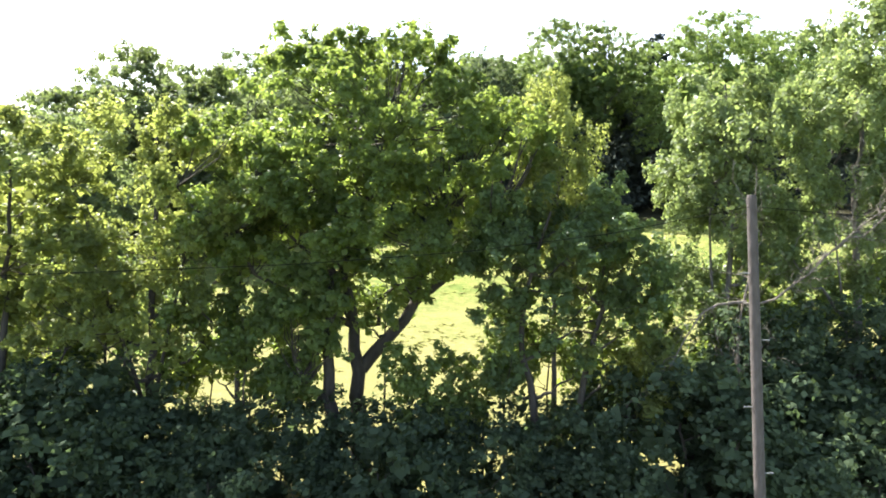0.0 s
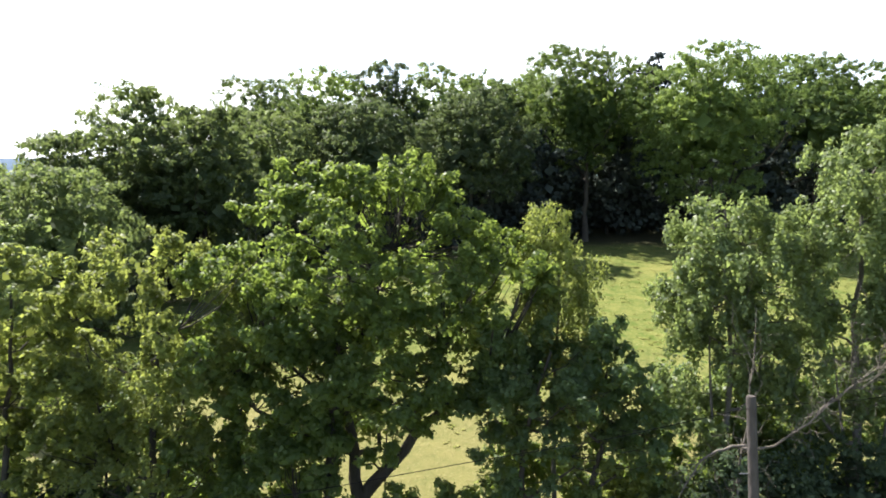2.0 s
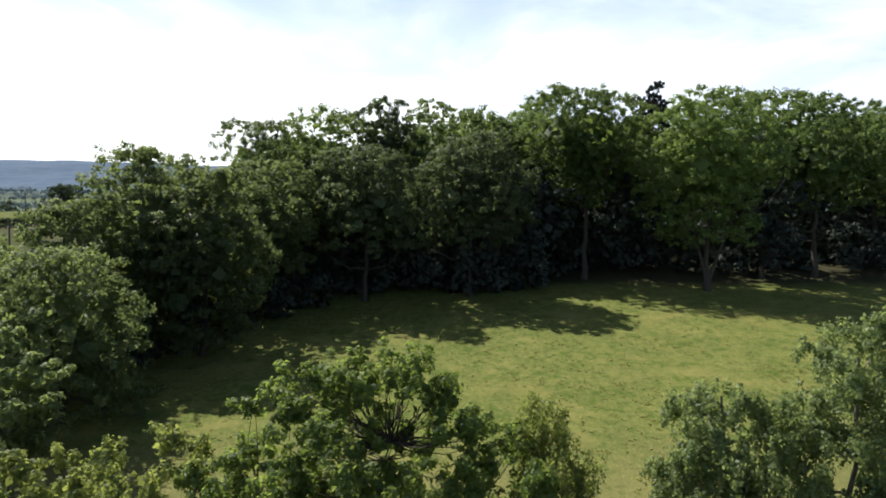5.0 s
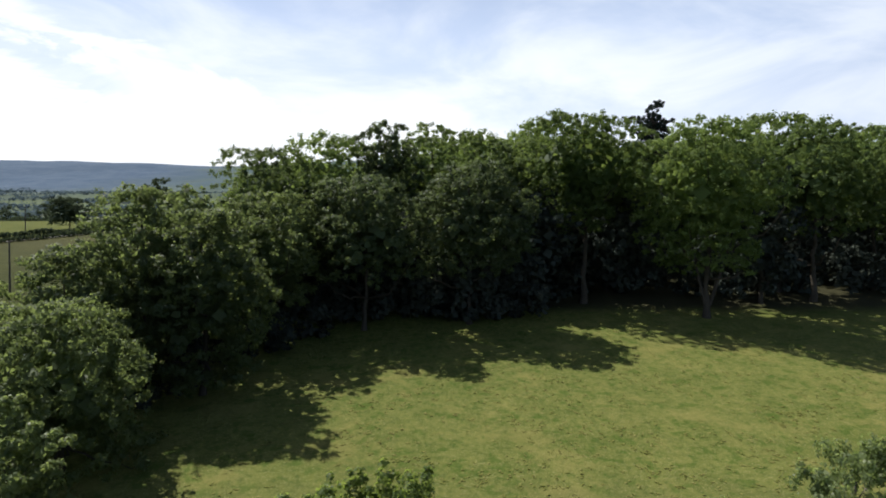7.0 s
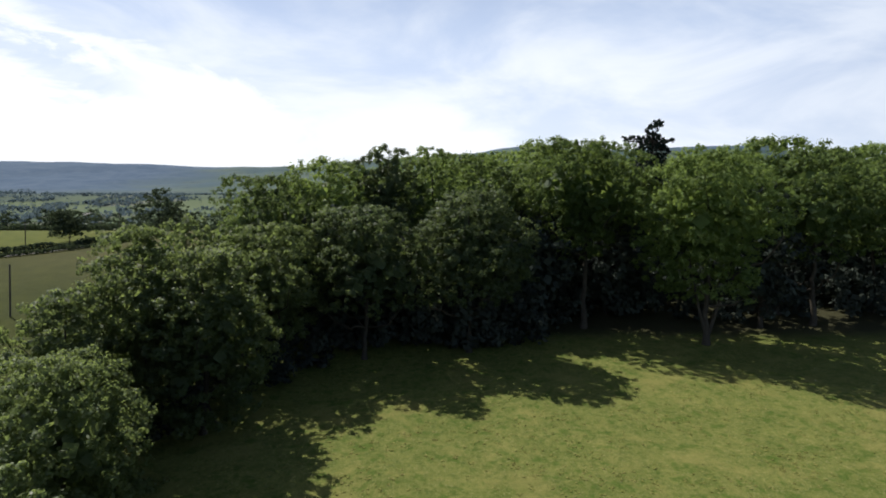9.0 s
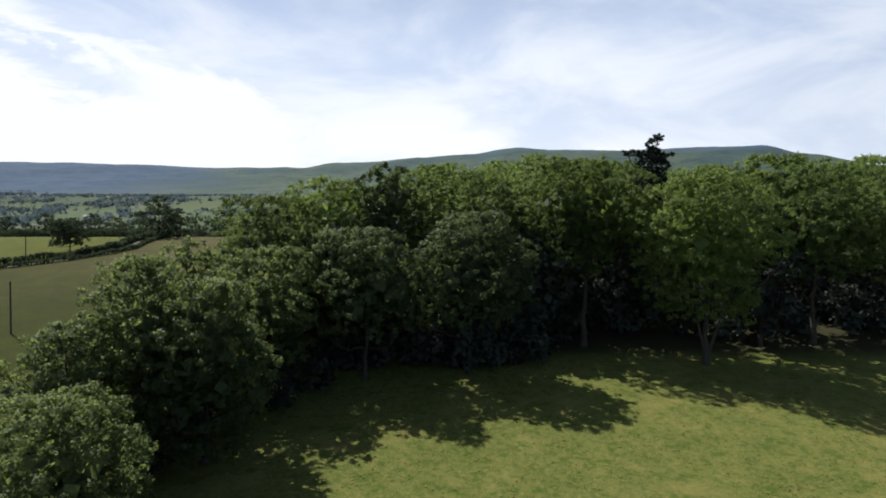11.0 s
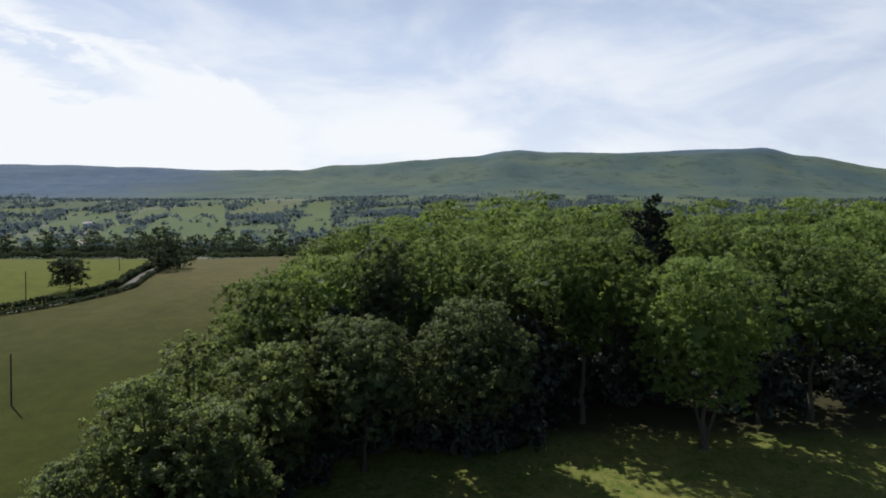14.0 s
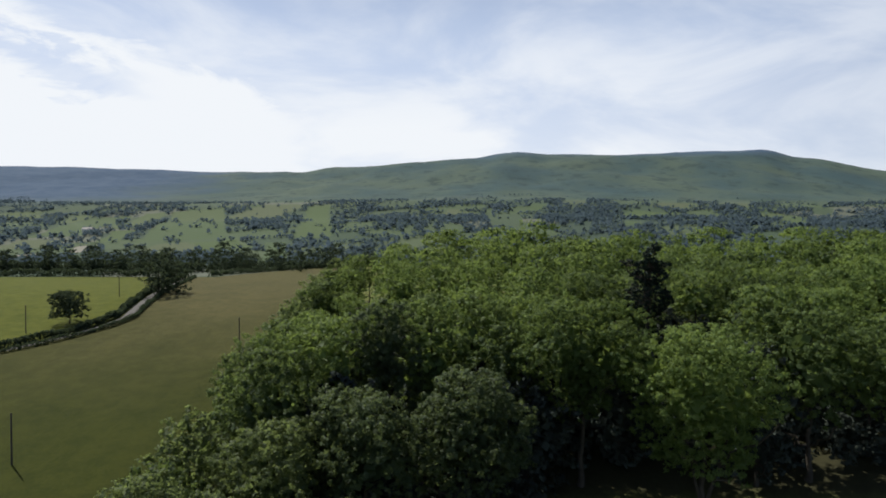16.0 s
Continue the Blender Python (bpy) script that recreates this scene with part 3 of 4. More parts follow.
edge_tree("oak_tree", -18.8, 46.0, 21.8, 4.7, 0.8, WOOD_GREY, "broad dark oak overhanging the pasture", 13, count=40000, leaf=0.25, lobes=140, clumps=1300)
edge_tree("oak_tree", -17.2, 58.0, 24.2, 5.4, 4.0, WOOD_GREY, "broad oak behind the overhanging one", 11, count=26000)
edge_tree("oak_tree", -19.6, 68.0, 29.9, 5.8, 6.0, WOOD_DARK, "domed yellow-green oak at the wood's corner", 14, count=28000, leaf=0.25, lobes=140, gaps=-0.7)
edge_tree("oak_tree", -8.4, 62.8, 26.2, 6.2, 5.0, WOOD_DEEP, "wide oak with layered boughs and shade-darkened leaves", 15, count=36000, lobes=150, clumps=1300, dome=2.8)
edge_tree("oak_tree", 2.9, 65.0, 28.0, 6.4, 5.5, WOOD_DEEP, "wide oak with shade-darkened leaves at the wood's edge", 16, count=38000, lobes=150, clumps=1300, dome=2.0)
edge_tree("ash_tree", -1.5, 79.0, 34.6, 4.8, 4.0, WOOD_PALE, "tall pale-leaved ash behind the oaks", 18, count=16000, leaf=0.3, clumps=500, lobes=90)
edge_tree("oak_tree", 8.4, 76.0, 31.6, 4.6, 3.0, WOOD_DARK, "narrow dark tree rising behind the oaks", 19, count=18000, leaf=0.3, clumps=500, lobes=100)
edge_tree("ash_tree", 17.6, 74.0, 34.9, 7.0, 8.5, WOOD_PALE, "tall ash with a long bare trunk", 20, count=40000, leaf=0.25, lobes=150, clumps=1300, skirt=0.4, dome=3.0, waist=0.5, gaps=-0.7)
edge_tree("ash_tree", 30.2, 67.5, 32.6, 8.4, 5.0, WOOD_PALE, "great spreading ash with a forked pale trunk", 21, count=54000, leaf=0.255, clumps=2200, lobes=240, skirt=0.5, dome=2.1, waist=0.55, gaps=-0.7,
          boughs=[([(0.0, 0, 0.6), (0.9, -0.2, 3.5), (2.2, -0.4, 7.5), (3.2, -0.4, 12.0)], 0.24), ([(0.0, 0, 0.8), (-1.2, -0.3, 5.0), (-2.4, -0.4, 11.0)], 0.2)])
edge_tree("oak_tree", 47.0, 75.0, 33.9, 7.8, 8.0, WOOD_DARK, "broad dark tree at the wood's edge", 22, count=36000, lobes=150, clumps=900, skirt=0.7, dome=2.8, gaps=-0.7)
edge_tree("oak_tree", 61.0, 75.0, 33.0, 7.8, 8.0, WOOD_DARK, "broad dark tree at the wood's edge", 23, count=12000, leaf=0.4, lobes=100, skirt=0.7)
# understorey oaks added to fill dark gaps; shade is put into their leaves
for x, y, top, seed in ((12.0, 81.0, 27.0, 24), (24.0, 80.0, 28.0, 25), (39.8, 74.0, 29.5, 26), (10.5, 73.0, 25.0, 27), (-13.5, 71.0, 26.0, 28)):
    edge_tree("oak_tree", x, y, top, 5.2, 0.3, WOOD_SHADE, "added understorey oak inside the wood, shade in its leaves", seed, count=4500, leaf=0.58, clumps=250, clump_r=0.7, lobes=60)


g = height(-7.2, 76.5)
PINE_H = 33.8 - g
plant(grow(31, [(0, 0, -0.4), (0, 0, PINE_H * 0.5), (0.1, 0, PINE_H * 0.93)], 0.3,
           [(-0.4, 0, PINE_H - 1.8, 2.0, 1.8, 1.8), (-2.6, 0, PINE_H - 3.4, 2.0, 1.8, 2.0), (1.8, 0, PINE_H - 2.6, 2.0, 1.8, 1.9), (0, 0, PINE_H - 4.5, 2.8, 2.4, 3.0), (0.3, 0, PINE_H - 7, 3.6, 3.2, 4), (-2.8, 0, PINE_H - 7.6, 2.2, 2.0, 3.2), (2.8, 0, PINE_H - 8.5, 2.6, 2.4, 4.0), (0, -0.4, PINE_H - 12.5, 5.2, 4.4, 6.0)],
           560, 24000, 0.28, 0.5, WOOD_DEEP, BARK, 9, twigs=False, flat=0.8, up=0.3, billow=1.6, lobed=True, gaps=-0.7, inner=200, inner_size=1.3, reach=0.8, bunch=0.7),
      "pine_tree", -7.2, 76.5, g, "dark upright evergreen behind the oaks", "tree", WOOD)
g = height(33.5, 95.6)
CEDAR_H = 40.7 - g
plant(grow(32, [(0, 0, -0.4), (0, 0, CEDAR_H * 0.6), (0.3, 0, CEDAR_H - 3.0), (1.2, 0, CEDAR_H - 0.3)], 0.45,
           [(1.3, 0, CEDAR_H - 0.5, 0.75, 0.7, 0.6), (0.75, 0, CEDAR_H - 1.2, 1.0, 0.9, 0.7), (0.2, 0, CEDAR_H - 2.0, 1.2, 1.0, 0.75), (-0.9, 0, CEDAR_H - 1.7, 0.35, 0.35, 0.4),
            (-2.9, 0, CEDAR_H - 3.2, 2.1, 1.6, 0.5), (2.3, 0, CEDAR_H - 3.2, 1.6, 1.4, 0.4), (0, 0, CEDAR_H - 3.3, 2.2, 2.0, 0.8), (0.2, 0, CEDAR_H - 5.0, 3.2, 2.8, 1.2), (0, 0, CEDAR_H - 8.5, 3.8, 3.4, 2.8)],
           460, 24000, 0.22, 0.34, CEDAR, BARK, 8, flat=0.5, lobed=True, gaps=-0.9, reach=0.7, bunch=0.7, inner=90, inner_size=0.6, deep_to=0.95),
      "cedar_tree", 33.5, 95.6, g, "near-black cedar with flat tiers above the wood", "tree", WOOD)

# the depth of the wood: a few kinds, planted over and over
KINDS = [wood_tree(40 + k, h, r, low, mat, count=6000, leaf=0.37, clumps=300, clump_r=0.7, limbs=3, lobes=44, inner=160, bunch=0.75, reach=0.6, dome=2.3, gaps=-0.7)
         for k, (h, r, low, mat) in enumerate([(23, 6.0, 12, WOOD_PALE), (21.5, 6.2, 11, WOOD_DARK), (25, 5.6, 12, WOOD_PALE), (21, 6.4, 11, WOOD_PALE), (23.5, 6.3, 12, WOOD_DARK)])]
KINDS += [wood_tree(50 + k, h, r, low, mat, count=2600, leaf=0.58, clumps=150, clump_r=0.9, limbs=2, lobes=36, inner=40, dome=2.3, gaps=-0.7)
          for k, (h, r, low, mat) in enumerate([(22.5, 6.0, 10, WOOD_PALE), (21, 6.4, 9, WOOD_DARK), (24, 6.0, 10, WOOD_PALE)])]
rng = random.Random(5)
first = {}
row = 0
yy = 82.0
while yy < 172:
    xx = -22.0 - 0.03 * (yy - 60) + (row % 2) * 4.6
    while xx < 0.80 * yy + 14:
        x, y = xx + rng.uniform(-2.4, 2.4), yy + rng.uniform(-2.4, 2.4)
        k = rng.randrange(5) if yy < 122 else 5 + rng.randrange(3)
        if not (abs(x - 33.5) < 9 and y < 101) and not (y < 86 and -13 < x < 14) and not (-15.5 < x < -3 and 84 < y < 101):
            m = pose(x, y, height(x, y) - rng.uniform(0, 1.5), 0, 0, rng.uniform(0, 360))
            s = (0.74 + 0.26 * float(smooth(x, -22.0, 2.0))) * rng.uniform(0.80, 1.04)
            if k not in first:
                first[k] = plant(KINDS[k], "ash_tree" if KINDS[k][2].materials[0] is WOOD_PALE else "oak_tree", x, y, height(x, y),
                                 "full-leaved tree in the close canopy of the wood", "tree", WOOD)
                first[k].scale = (s * 1.05, s * 1.05, s)
            else:
                copy_thing(first[k], m).scale = (s * 1.05, s * 1.05, s)
        xx += 11.4
    yy += 10.6
    row += 1

for k, x, y, s in ((1, -21.5, 74.0, 0.72), (1, -17.5, 82.0, 0.78), (3, -24.0, 85.0, 0.75), (3, -14.5, 75.5, 0.99), (1, 4.0, 84.0, 1.0), (3, 13.0, 87.0, 1.0)):
    copy_thing(first[k], pose(x, y, height(x, y), 0, 0, rng.uniform(0, 360))).scale = (s, s, s)

# the left edge of the wood, lower and paler
EDGE = [wood_tree(60 + k, h, 4.2, 1.0, mat, count=6000, leaf=0.38, clumps=260, clump_r=0.6, limbs=4, lobes=60, inner=50) for k, (h, mat) in enumerate([(13.5, WOOD_DARK), (15, WOOD_GREY), (12, WOOD_DARK)])]
first = {}
for i in range(16):
    y = 53 + i * 7.6 + rng.uniform(-1.5, 1.5)
    x = -25.6 - 3.0 * math.exp(-((y - 122) / 22) ** 2) + rng.uniform(-1.2, 1.2)
    k = i % 3
    if k not in first:
        first[k] = plant(EDGE[k], "hedgerow_tree", x, y, height(x, y), "leafy edge tree along the hay meadow", "tree", WOOD)
    else:
        copy_thing(first[k], pose(x, y, height(x, y), 0, 0, rng.uniform(0, 360)))

# thickets added to fill the dark under the wood; shade put into their leaves
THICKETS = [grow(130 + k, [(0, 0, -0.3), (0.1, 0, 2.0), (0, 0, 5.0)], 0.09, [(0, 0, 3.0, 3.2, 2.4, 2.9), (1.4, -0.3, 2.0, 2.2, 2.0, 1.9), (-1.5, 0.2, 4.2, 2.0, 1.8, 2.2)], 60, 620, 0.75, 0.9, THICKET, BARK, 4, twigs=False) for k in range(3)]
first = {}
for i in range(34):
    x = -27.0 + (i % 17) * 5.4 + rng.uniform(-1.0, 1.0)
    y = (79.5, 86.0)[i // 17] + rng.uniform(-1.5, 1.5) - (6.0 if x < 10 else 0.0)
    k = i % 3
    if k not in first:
        first[k] = plant(THICKETS[k], "holly_thicket", x, y, height(x, y), "added dark thicket that stands in for the wood's shade", "shrub", "wood thickets")
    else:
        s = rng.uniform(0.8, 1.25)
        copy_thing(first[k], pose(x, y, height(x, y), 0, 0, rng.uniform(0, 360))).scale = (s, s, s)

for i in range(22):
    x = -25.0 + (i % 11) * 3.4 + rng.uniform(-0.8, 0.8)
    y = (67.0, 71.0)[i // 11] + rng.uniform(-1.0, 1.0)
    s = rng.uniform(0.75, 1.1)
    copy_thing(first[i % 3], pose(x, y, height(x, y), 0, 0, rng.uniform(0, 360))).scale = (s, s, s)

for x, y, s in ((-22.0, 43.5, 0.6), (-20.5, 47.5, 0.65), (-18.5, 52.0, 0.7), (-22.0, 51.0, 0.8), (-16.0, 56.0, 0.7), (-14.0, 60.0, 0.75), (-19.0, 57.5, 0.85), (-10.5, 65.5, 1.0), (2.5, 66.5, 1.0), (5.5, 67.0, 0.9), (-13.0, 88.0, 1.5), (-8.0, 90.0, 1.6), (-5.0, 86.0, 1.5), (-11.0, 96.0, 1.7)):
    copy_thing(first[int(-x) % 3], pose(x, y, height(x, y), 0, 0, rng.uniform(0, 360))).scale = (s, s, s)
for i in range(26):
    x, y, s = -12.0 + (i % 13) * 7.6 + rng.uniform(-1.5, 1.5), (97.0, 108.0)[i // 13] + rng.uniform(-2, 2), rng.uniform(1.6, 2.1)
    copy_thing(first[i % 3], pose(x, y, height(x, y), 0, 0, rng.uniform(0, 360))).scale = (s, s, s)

# ---- the hedgerow in front ----
HEDGE = "hedgerow trees"


def near_tree(name, x, y, label, seed, trunk, trunk_r, blobs, clumps, count, leaf, clump_r, leaf_mat, bark=BARK, limbs=6, core=4, shell=0.42, billow=0.4, core_size=0.5, lift=0.75, gaps=-0.12, gap_size=0.75, reach=1.1, bunch=0.36, flat=0.9, shoots=5, **more):
    """Trunk line and crown blobs are given in place; heights are above sea level zero."""
    g = height(x, y)
    clumps, clump_r = int(clumps * 0.66), clump_r * 1.16
    base = np.array([x, y, g])
    blobs = [(bx - x, by - y, bz - g, rx, ry, rz) for bx, by, bz, rx, ry, rz in blobs]
    line = [(0, 0, -0.3)] + [tuple(np.array(p) - base) for p in trunk]
    return plant(grow(seed, line, trunk_r, blobs, clumps, count, leaf, clump_r, leaf_mat, bark, limbs, core=core, shell=shell, billow=billow, core_size=core_size, lift=lift, gaps=gaps, gap_size=gap_size, reach=reach, bunch=bunch, flat=flat, shoots=shoots, **more), name, x, y, g, label, "tree", HEDGE)


near_tree("oak_tree", -1.95, 14.0, "spreading oak forking low into two thick limbs", 71, [(-2.0, 14.0, 3.4), (-1.95, 14.0, 5.0), (-2.25, 14.1, 6.3), (-2.5, 14.2, 8.0), (-2.2, 14.2, 11.0)], 0.23,
          [(-2.2, 14.2, 10.2, 3.2, 2.8, 2.4), (0.5, 14.0, 9.6, 2.0, 2.0, 1.8), (-4.3, 13.8, 9.0, 1.8, 1.8, 1.7), (-1.2, 13.4, 8.3, 2.8, 1.6, 1.3), (-0.6, 13.6, 7.6, 1.9, 1.0, 0.6), (-1.2, 14.2, 12.0, 1.5, 1.3, 0.7), (-3.2, 14, 11.6, 1.4, 1.3, 0.8), (1.0, 13.8, 8.0, 0.9, 0.9, 0.8), (-1.6, 13.2, 8.5, 1.2, 0.9, 0.8), (-1.2, 12.6, 7.6, 1.4, 1.0, 0.45), (-3.6, 13.4, 7.2, 1.2, 0.9, 0.7), (-1.5, 13.2, 7.0, 1.0, 0.6, 0.4), (-2.9, 13.2, 6.5, 0.8, 0.6, 0.5), (-4.4, 13.3, 6.6, 1.0, 0.6, 0.5), (-0.9, 13.1, 6.6, 0.6, 0.5, 0.25), (-1.4, 13.3, 6.1, 0.45, 0.4, 0.35)],
          570, 90000, 0.110, 0.36, OAK, limbs=2, gaps=-0.26,
          boughs=[([(0.0, 0, 2.9), (0.45, -0.05, 3.45), (1.0, -0.1, 4.0), (1.35, -0.1, 4.6), (2.1, -0.1, 5.1), (2.9, -0.2, 5.9)], 0.17), ([(1.2, -0.1, 4.3), (1.45, 0, 5.2), (1.9, 0.1, 6.6)], 0.11),
                  ([(-0.3, 0.1, 4.1), (-0.8, 0, 5.2), (-1.7, -0.1, 6.1), (-2.4, -0.2, 6.8)], 0.08), ([(-0.3, 0.1, 4.0), (-1.2, -0.4, 4.5), (-2.2, -0.6, 4.8)], 0.05), ([(-0.5, 0.1, 5.6), (0.2, 0, 7.2), (0.7, 0.1, 8.8)], 0.08)])
near_tree("oak_tree", -2.5, 13.2, "dark upright oak stem clad in leaves", 173, [(-2.5, 13.2, 4.0), (-2.55, 13.25, 6.5), (-2.4, 13.3, 9.5)], 0.2,
          [(-3.2, 13.2, 8.3, 2.0, 1.4, 1.5), (-2.6, 13.1, 5.9, 0.6, 0.5, 1.0), (-3.2, 13.0, 4.2, 0.5, 0.5, 0.9), (-3.3, 12.9, 6.2, 0.8, 0.5, 0.6), (-3.9, 13.0, 5.3, 0.7, 0.5, 0.6)], 125, 18000, 0.118, 0.34, OAK, limbs=3)
near_tree("oak_sapling", -0.6, 13.0, "young oak with open leafy sprays under the big tree", 86, [(-0.6, 13.0, 3.2), (-0.5, 13.0, 4.4), (-0.3, 13.0, 5.2)], 0.035,
          [(-0.5, 13.0, 4.3, 0.9, 0.6, 0.7), (-1.0, 13.0, 5.0, 0.5, 0.5, 0.4), (0.2, 13.0, 3.9, 0.7, 0.5, 0.5), (-0.2, 12.9, 4.7, 0.9, 0.5, 0.6)], 60, 4000, 0.125, 0.27, OAK, limbs=6)
for k, (x, y, z, wide) in enumerate((
    (-5.9, 14.8, 4.6, 1.0),
    (-5.0, 15.2, 5.2, 0.7),
    (-3.4, 14.9, 5.3, 0.8),
    (-3.7, 13.4, 4.4, 0.6),
    (0.9, 13.4, 4.5, 0.6),
    (-1.5, 15.0, 6.6, 0.8),
    (1.5, 14.6, 5.6, 0.6),
    (-4.4, 12.9, 5.6, 0.8),
    (2.6, 14.8, 5.4, 0.7),
)):
    near_tree("oak_sapling", x, y, "thin sapling with sparse leafy sprays in the hedge", 230 + k, [(x, y, z - 1.0), (x + 0.1, y, z), (x, y, z + 0.7)], 0.03,
              [(x, y, z, wide, 0.6, 0.7), (x + wide * 0.6, y, z + 0.5, wide * 0.6, 0.5, 0.4), (x - wide * 0.5, y, z - 0.6, wide * 0.7, 0.5, 0.4)], 48, 2800, 0.12, 0.30, OAK, limbs=6, core=2)
near_tree("willow_tree", -6.7, 13.6, "feathery pale-green tree with twin stems", 73, [(-6.75, 13.6, 5.0), (-6.6, 13.6, 8.0), (-6.6, 13.6, 10.4)], 0.12,
          [(-6.6, 13.6, 9.0, 1.7, 1.5, 2.1), (-5.6, 13.5, 8.0, 1.3, 1.2, 1.5), (-7.8, 13.6, 8.0, 1.4, 1.2, 1.9), (-6.5, 13.2, 6.2, 1.8, 1.0, 1.0), (-5.0, 13.6, 8.8, 1.0, 1.0, 1.2)], 200, 30000, 0.10, 0.34, FRESH, limbs=10, droop=0.3, lift=0.45, gaps=-0.1, boughs=[([(0.0, -0.1, 1.5), (-0.4, -0.2, 3.2), (-1.1, -0.2, 5.0), (-1.5, -0.1, 6.6)], 0.06), ([(0.0, -0.1, 1.8), (0.3, -0.15, 3.4), (0.8, -0.1, 5.6), (1.0, 0, 7.2)], 0.06)])
near_tree("maple_tree", -9.8, 13.4, "yellow-green field maple in full leaf", 74, [(-10.1, 13.4, 4.5), (-9.9, 13.4, 7.0), (-9.8, 13.4, 9.8)], 0.12,
          [(-9.9, 13.4, 8.4, 2.0, 1.8, 2.2), (-8.8, 13.2, 6.6, 1.4, 1.2, 1.3), (-11.2, 13.4, 7.6, 1.6, 1.4, 2.0)], 210, 34000, 0.118, 0.38, FRESH)
near_tree("maple_tree", -4.65, 13.5, "slender maple with sparse low leaves", 75, [(-4.7, 13.5, 4.0), (-4.75, 13.5, 6.0), (-4.6, 13.5, 8.2)], 0.085,
          [(-4.8, 13.5, 7.2, 1.2, 1.0, 1.2), (-4.2, 13.4, 5.4, 1.3, 0.9, 0.9), (-5.6, 13.4, 5.6, 1.0, 0.8, 1.0)], 55, 8000, 0.13, 0.34, OAK, limbs=7)
near_tree("birch_tree", 2.75, 14.4, "slim silver birch with hanging sprays", 76, [(2.7, 14.4, 5.0), (2.75, 14.4, 8.5), (2.8, 14.4, 11.4)], 0.08,
          [(2.75, 14.4, 10.9, 0.6, 0.6, 0.9), (2.7, 14.4, 10.0, 0.95, 0.9, 1.0), (2.7, 14.4, 9.0, 1.0, 0.9, 1.2), (3.0, 14.3, 8.0, 0.9, 0.8, 1.0)], 95, 20000, 0.085, 0.26, FRESH, PALE_BARK, limbs=10, droop=1.5, lift=0.2, gaps=-0.5)
near_tree("holly_tree", 1.95, 13.0, "dark holly on two crooked stems", 77, [(2.0, 13.0, 4.2), (1.7, 13.0, 6.0), (2.3, 13.0, 8.6)], 0.12,
          [(2.3, 13.0, 7.9, 1.5, 1.4, 1.1), (1.5, 13.0, 7.2, 0.9, 0.9, 0.9), (3.4, 13.0, 7.6, 1.1, 1.2, 1.2), (4.2, 13.1, 6.6, 0.8, 1.0, 0.9), (1.3, 13.0, 6.0, 0.5, 0.5, 0.7), (2.1, 13.0, 6.3, 0.6, 0.5, 0.6), (2.4, 12.9, 5.2, 0.7, 0.5, 0.8), (1.6, 13.0, 4.7, 0.45, 0.4, 0.4)], 190, 29000, 0.105, 0.34, HOLLY, limbs=7)
near_tree("hawthorn_tree", 3.1, 13.2, "hawthorn with a leaning stem in the hedge", 78, [(3.0, 13.2, 4.0), (3.5, 13.2, 6.4), (3.6, 13.2, 8.2)], 0.11,
          [(3.8, 13.3, 5.4, 1.1, 0.9, 1.3), (4.5, 13.3, 4.6, 0.9, 0.9, 1.2), (3.4, 13.2, 6.9, 1.1, 1.0, 0.8)], 70, 14000, 0.10, 0.34, FRESH)
near_tree("ash_tree", 7.0, 14.6, "pale-green ash with loose hanging leaves", 79, [(6.9, 14.6, 5.0), (7.1, 14.6, 8.0), (6.9, 14.6, 11.8)], 0.12,
          [(6.9, 14.6, 10.3, 1.5, 1.4, 1.7), (8.1, 14.5, 9.9, 1.4, 1.3, 1.7), (6.5, 14.5, 9.2, 0.9, 1.0, 1.3), (7.4, 14.4, 8.2, 1.7, 1.1, 1.3), (6.4, 14.4, 7.2, 1.1, 0.9, 1.2)], 230, 38000, 0.108, 0.33, ASH, PALE_BARK, limbs=9, droop=0.7, lift=0.25, gaps=-0.2, boughs=[([(-0.05, -0.1, 0.5), (-0.3, -0.15, 3.0), (-0.5, -0.1, 6.0), (-0.3, 0, 8.2)], 0.06), ([(0.05, -0.1, 0.5), (0.35, -0.15, 3.2), (0.8, -0.1, 6.0), (1.0, 0, 7.6)], 0.055)])
near_tree("ash_tree", 10.2, 14.5, "tall pale-green ash in the hedgerow", 80, [(10.2, 14.5, 5.5), (10.1, 14.5, 9.0), (10.3, 14.5, 12.8)], 0.14,
          [(10.3, 14.5, 11.9, 1.5, 1.5, 1.9), (9.3, 14.4, 9.9, 1.3, 1.2, 1.6), (11.4, 14.4, 10.0, 1.6, 1.4, 2.0), (10.0, 14.3, 7.6, 2.2, 1.2, 1.4)], 240, 40000, 0.108, 0.34, ASH, PALE_BARK, limbs=9, droop=0.7, lift=0.25, gaps=-0.2, boughs=[([(-0.05, -0.1, 0.5), (-0.4, -0.15, 3.6), (-0.8, -0.1, 7.0)], 0.06), ([(0.05, -0.1, 0.5), (0.5, -0.15, 4.0), (1.1, -0.1, 7.6)], 0.06)])
near_tree("ash_tree", 13.4, 15.0, "leafy ash in the hedgerow", 81, [(13.4, 15, 6.0), (13.4, 15, 11.5)], 0.13,
          [(13.3, 15, 10.0, 1.9, 1.7, 2.6), (12.4, 14.8, 7.6, 1.6, 1.4, 1.4)], 80, 15000, 0.13, 0.40, ASH, droop=0.5)
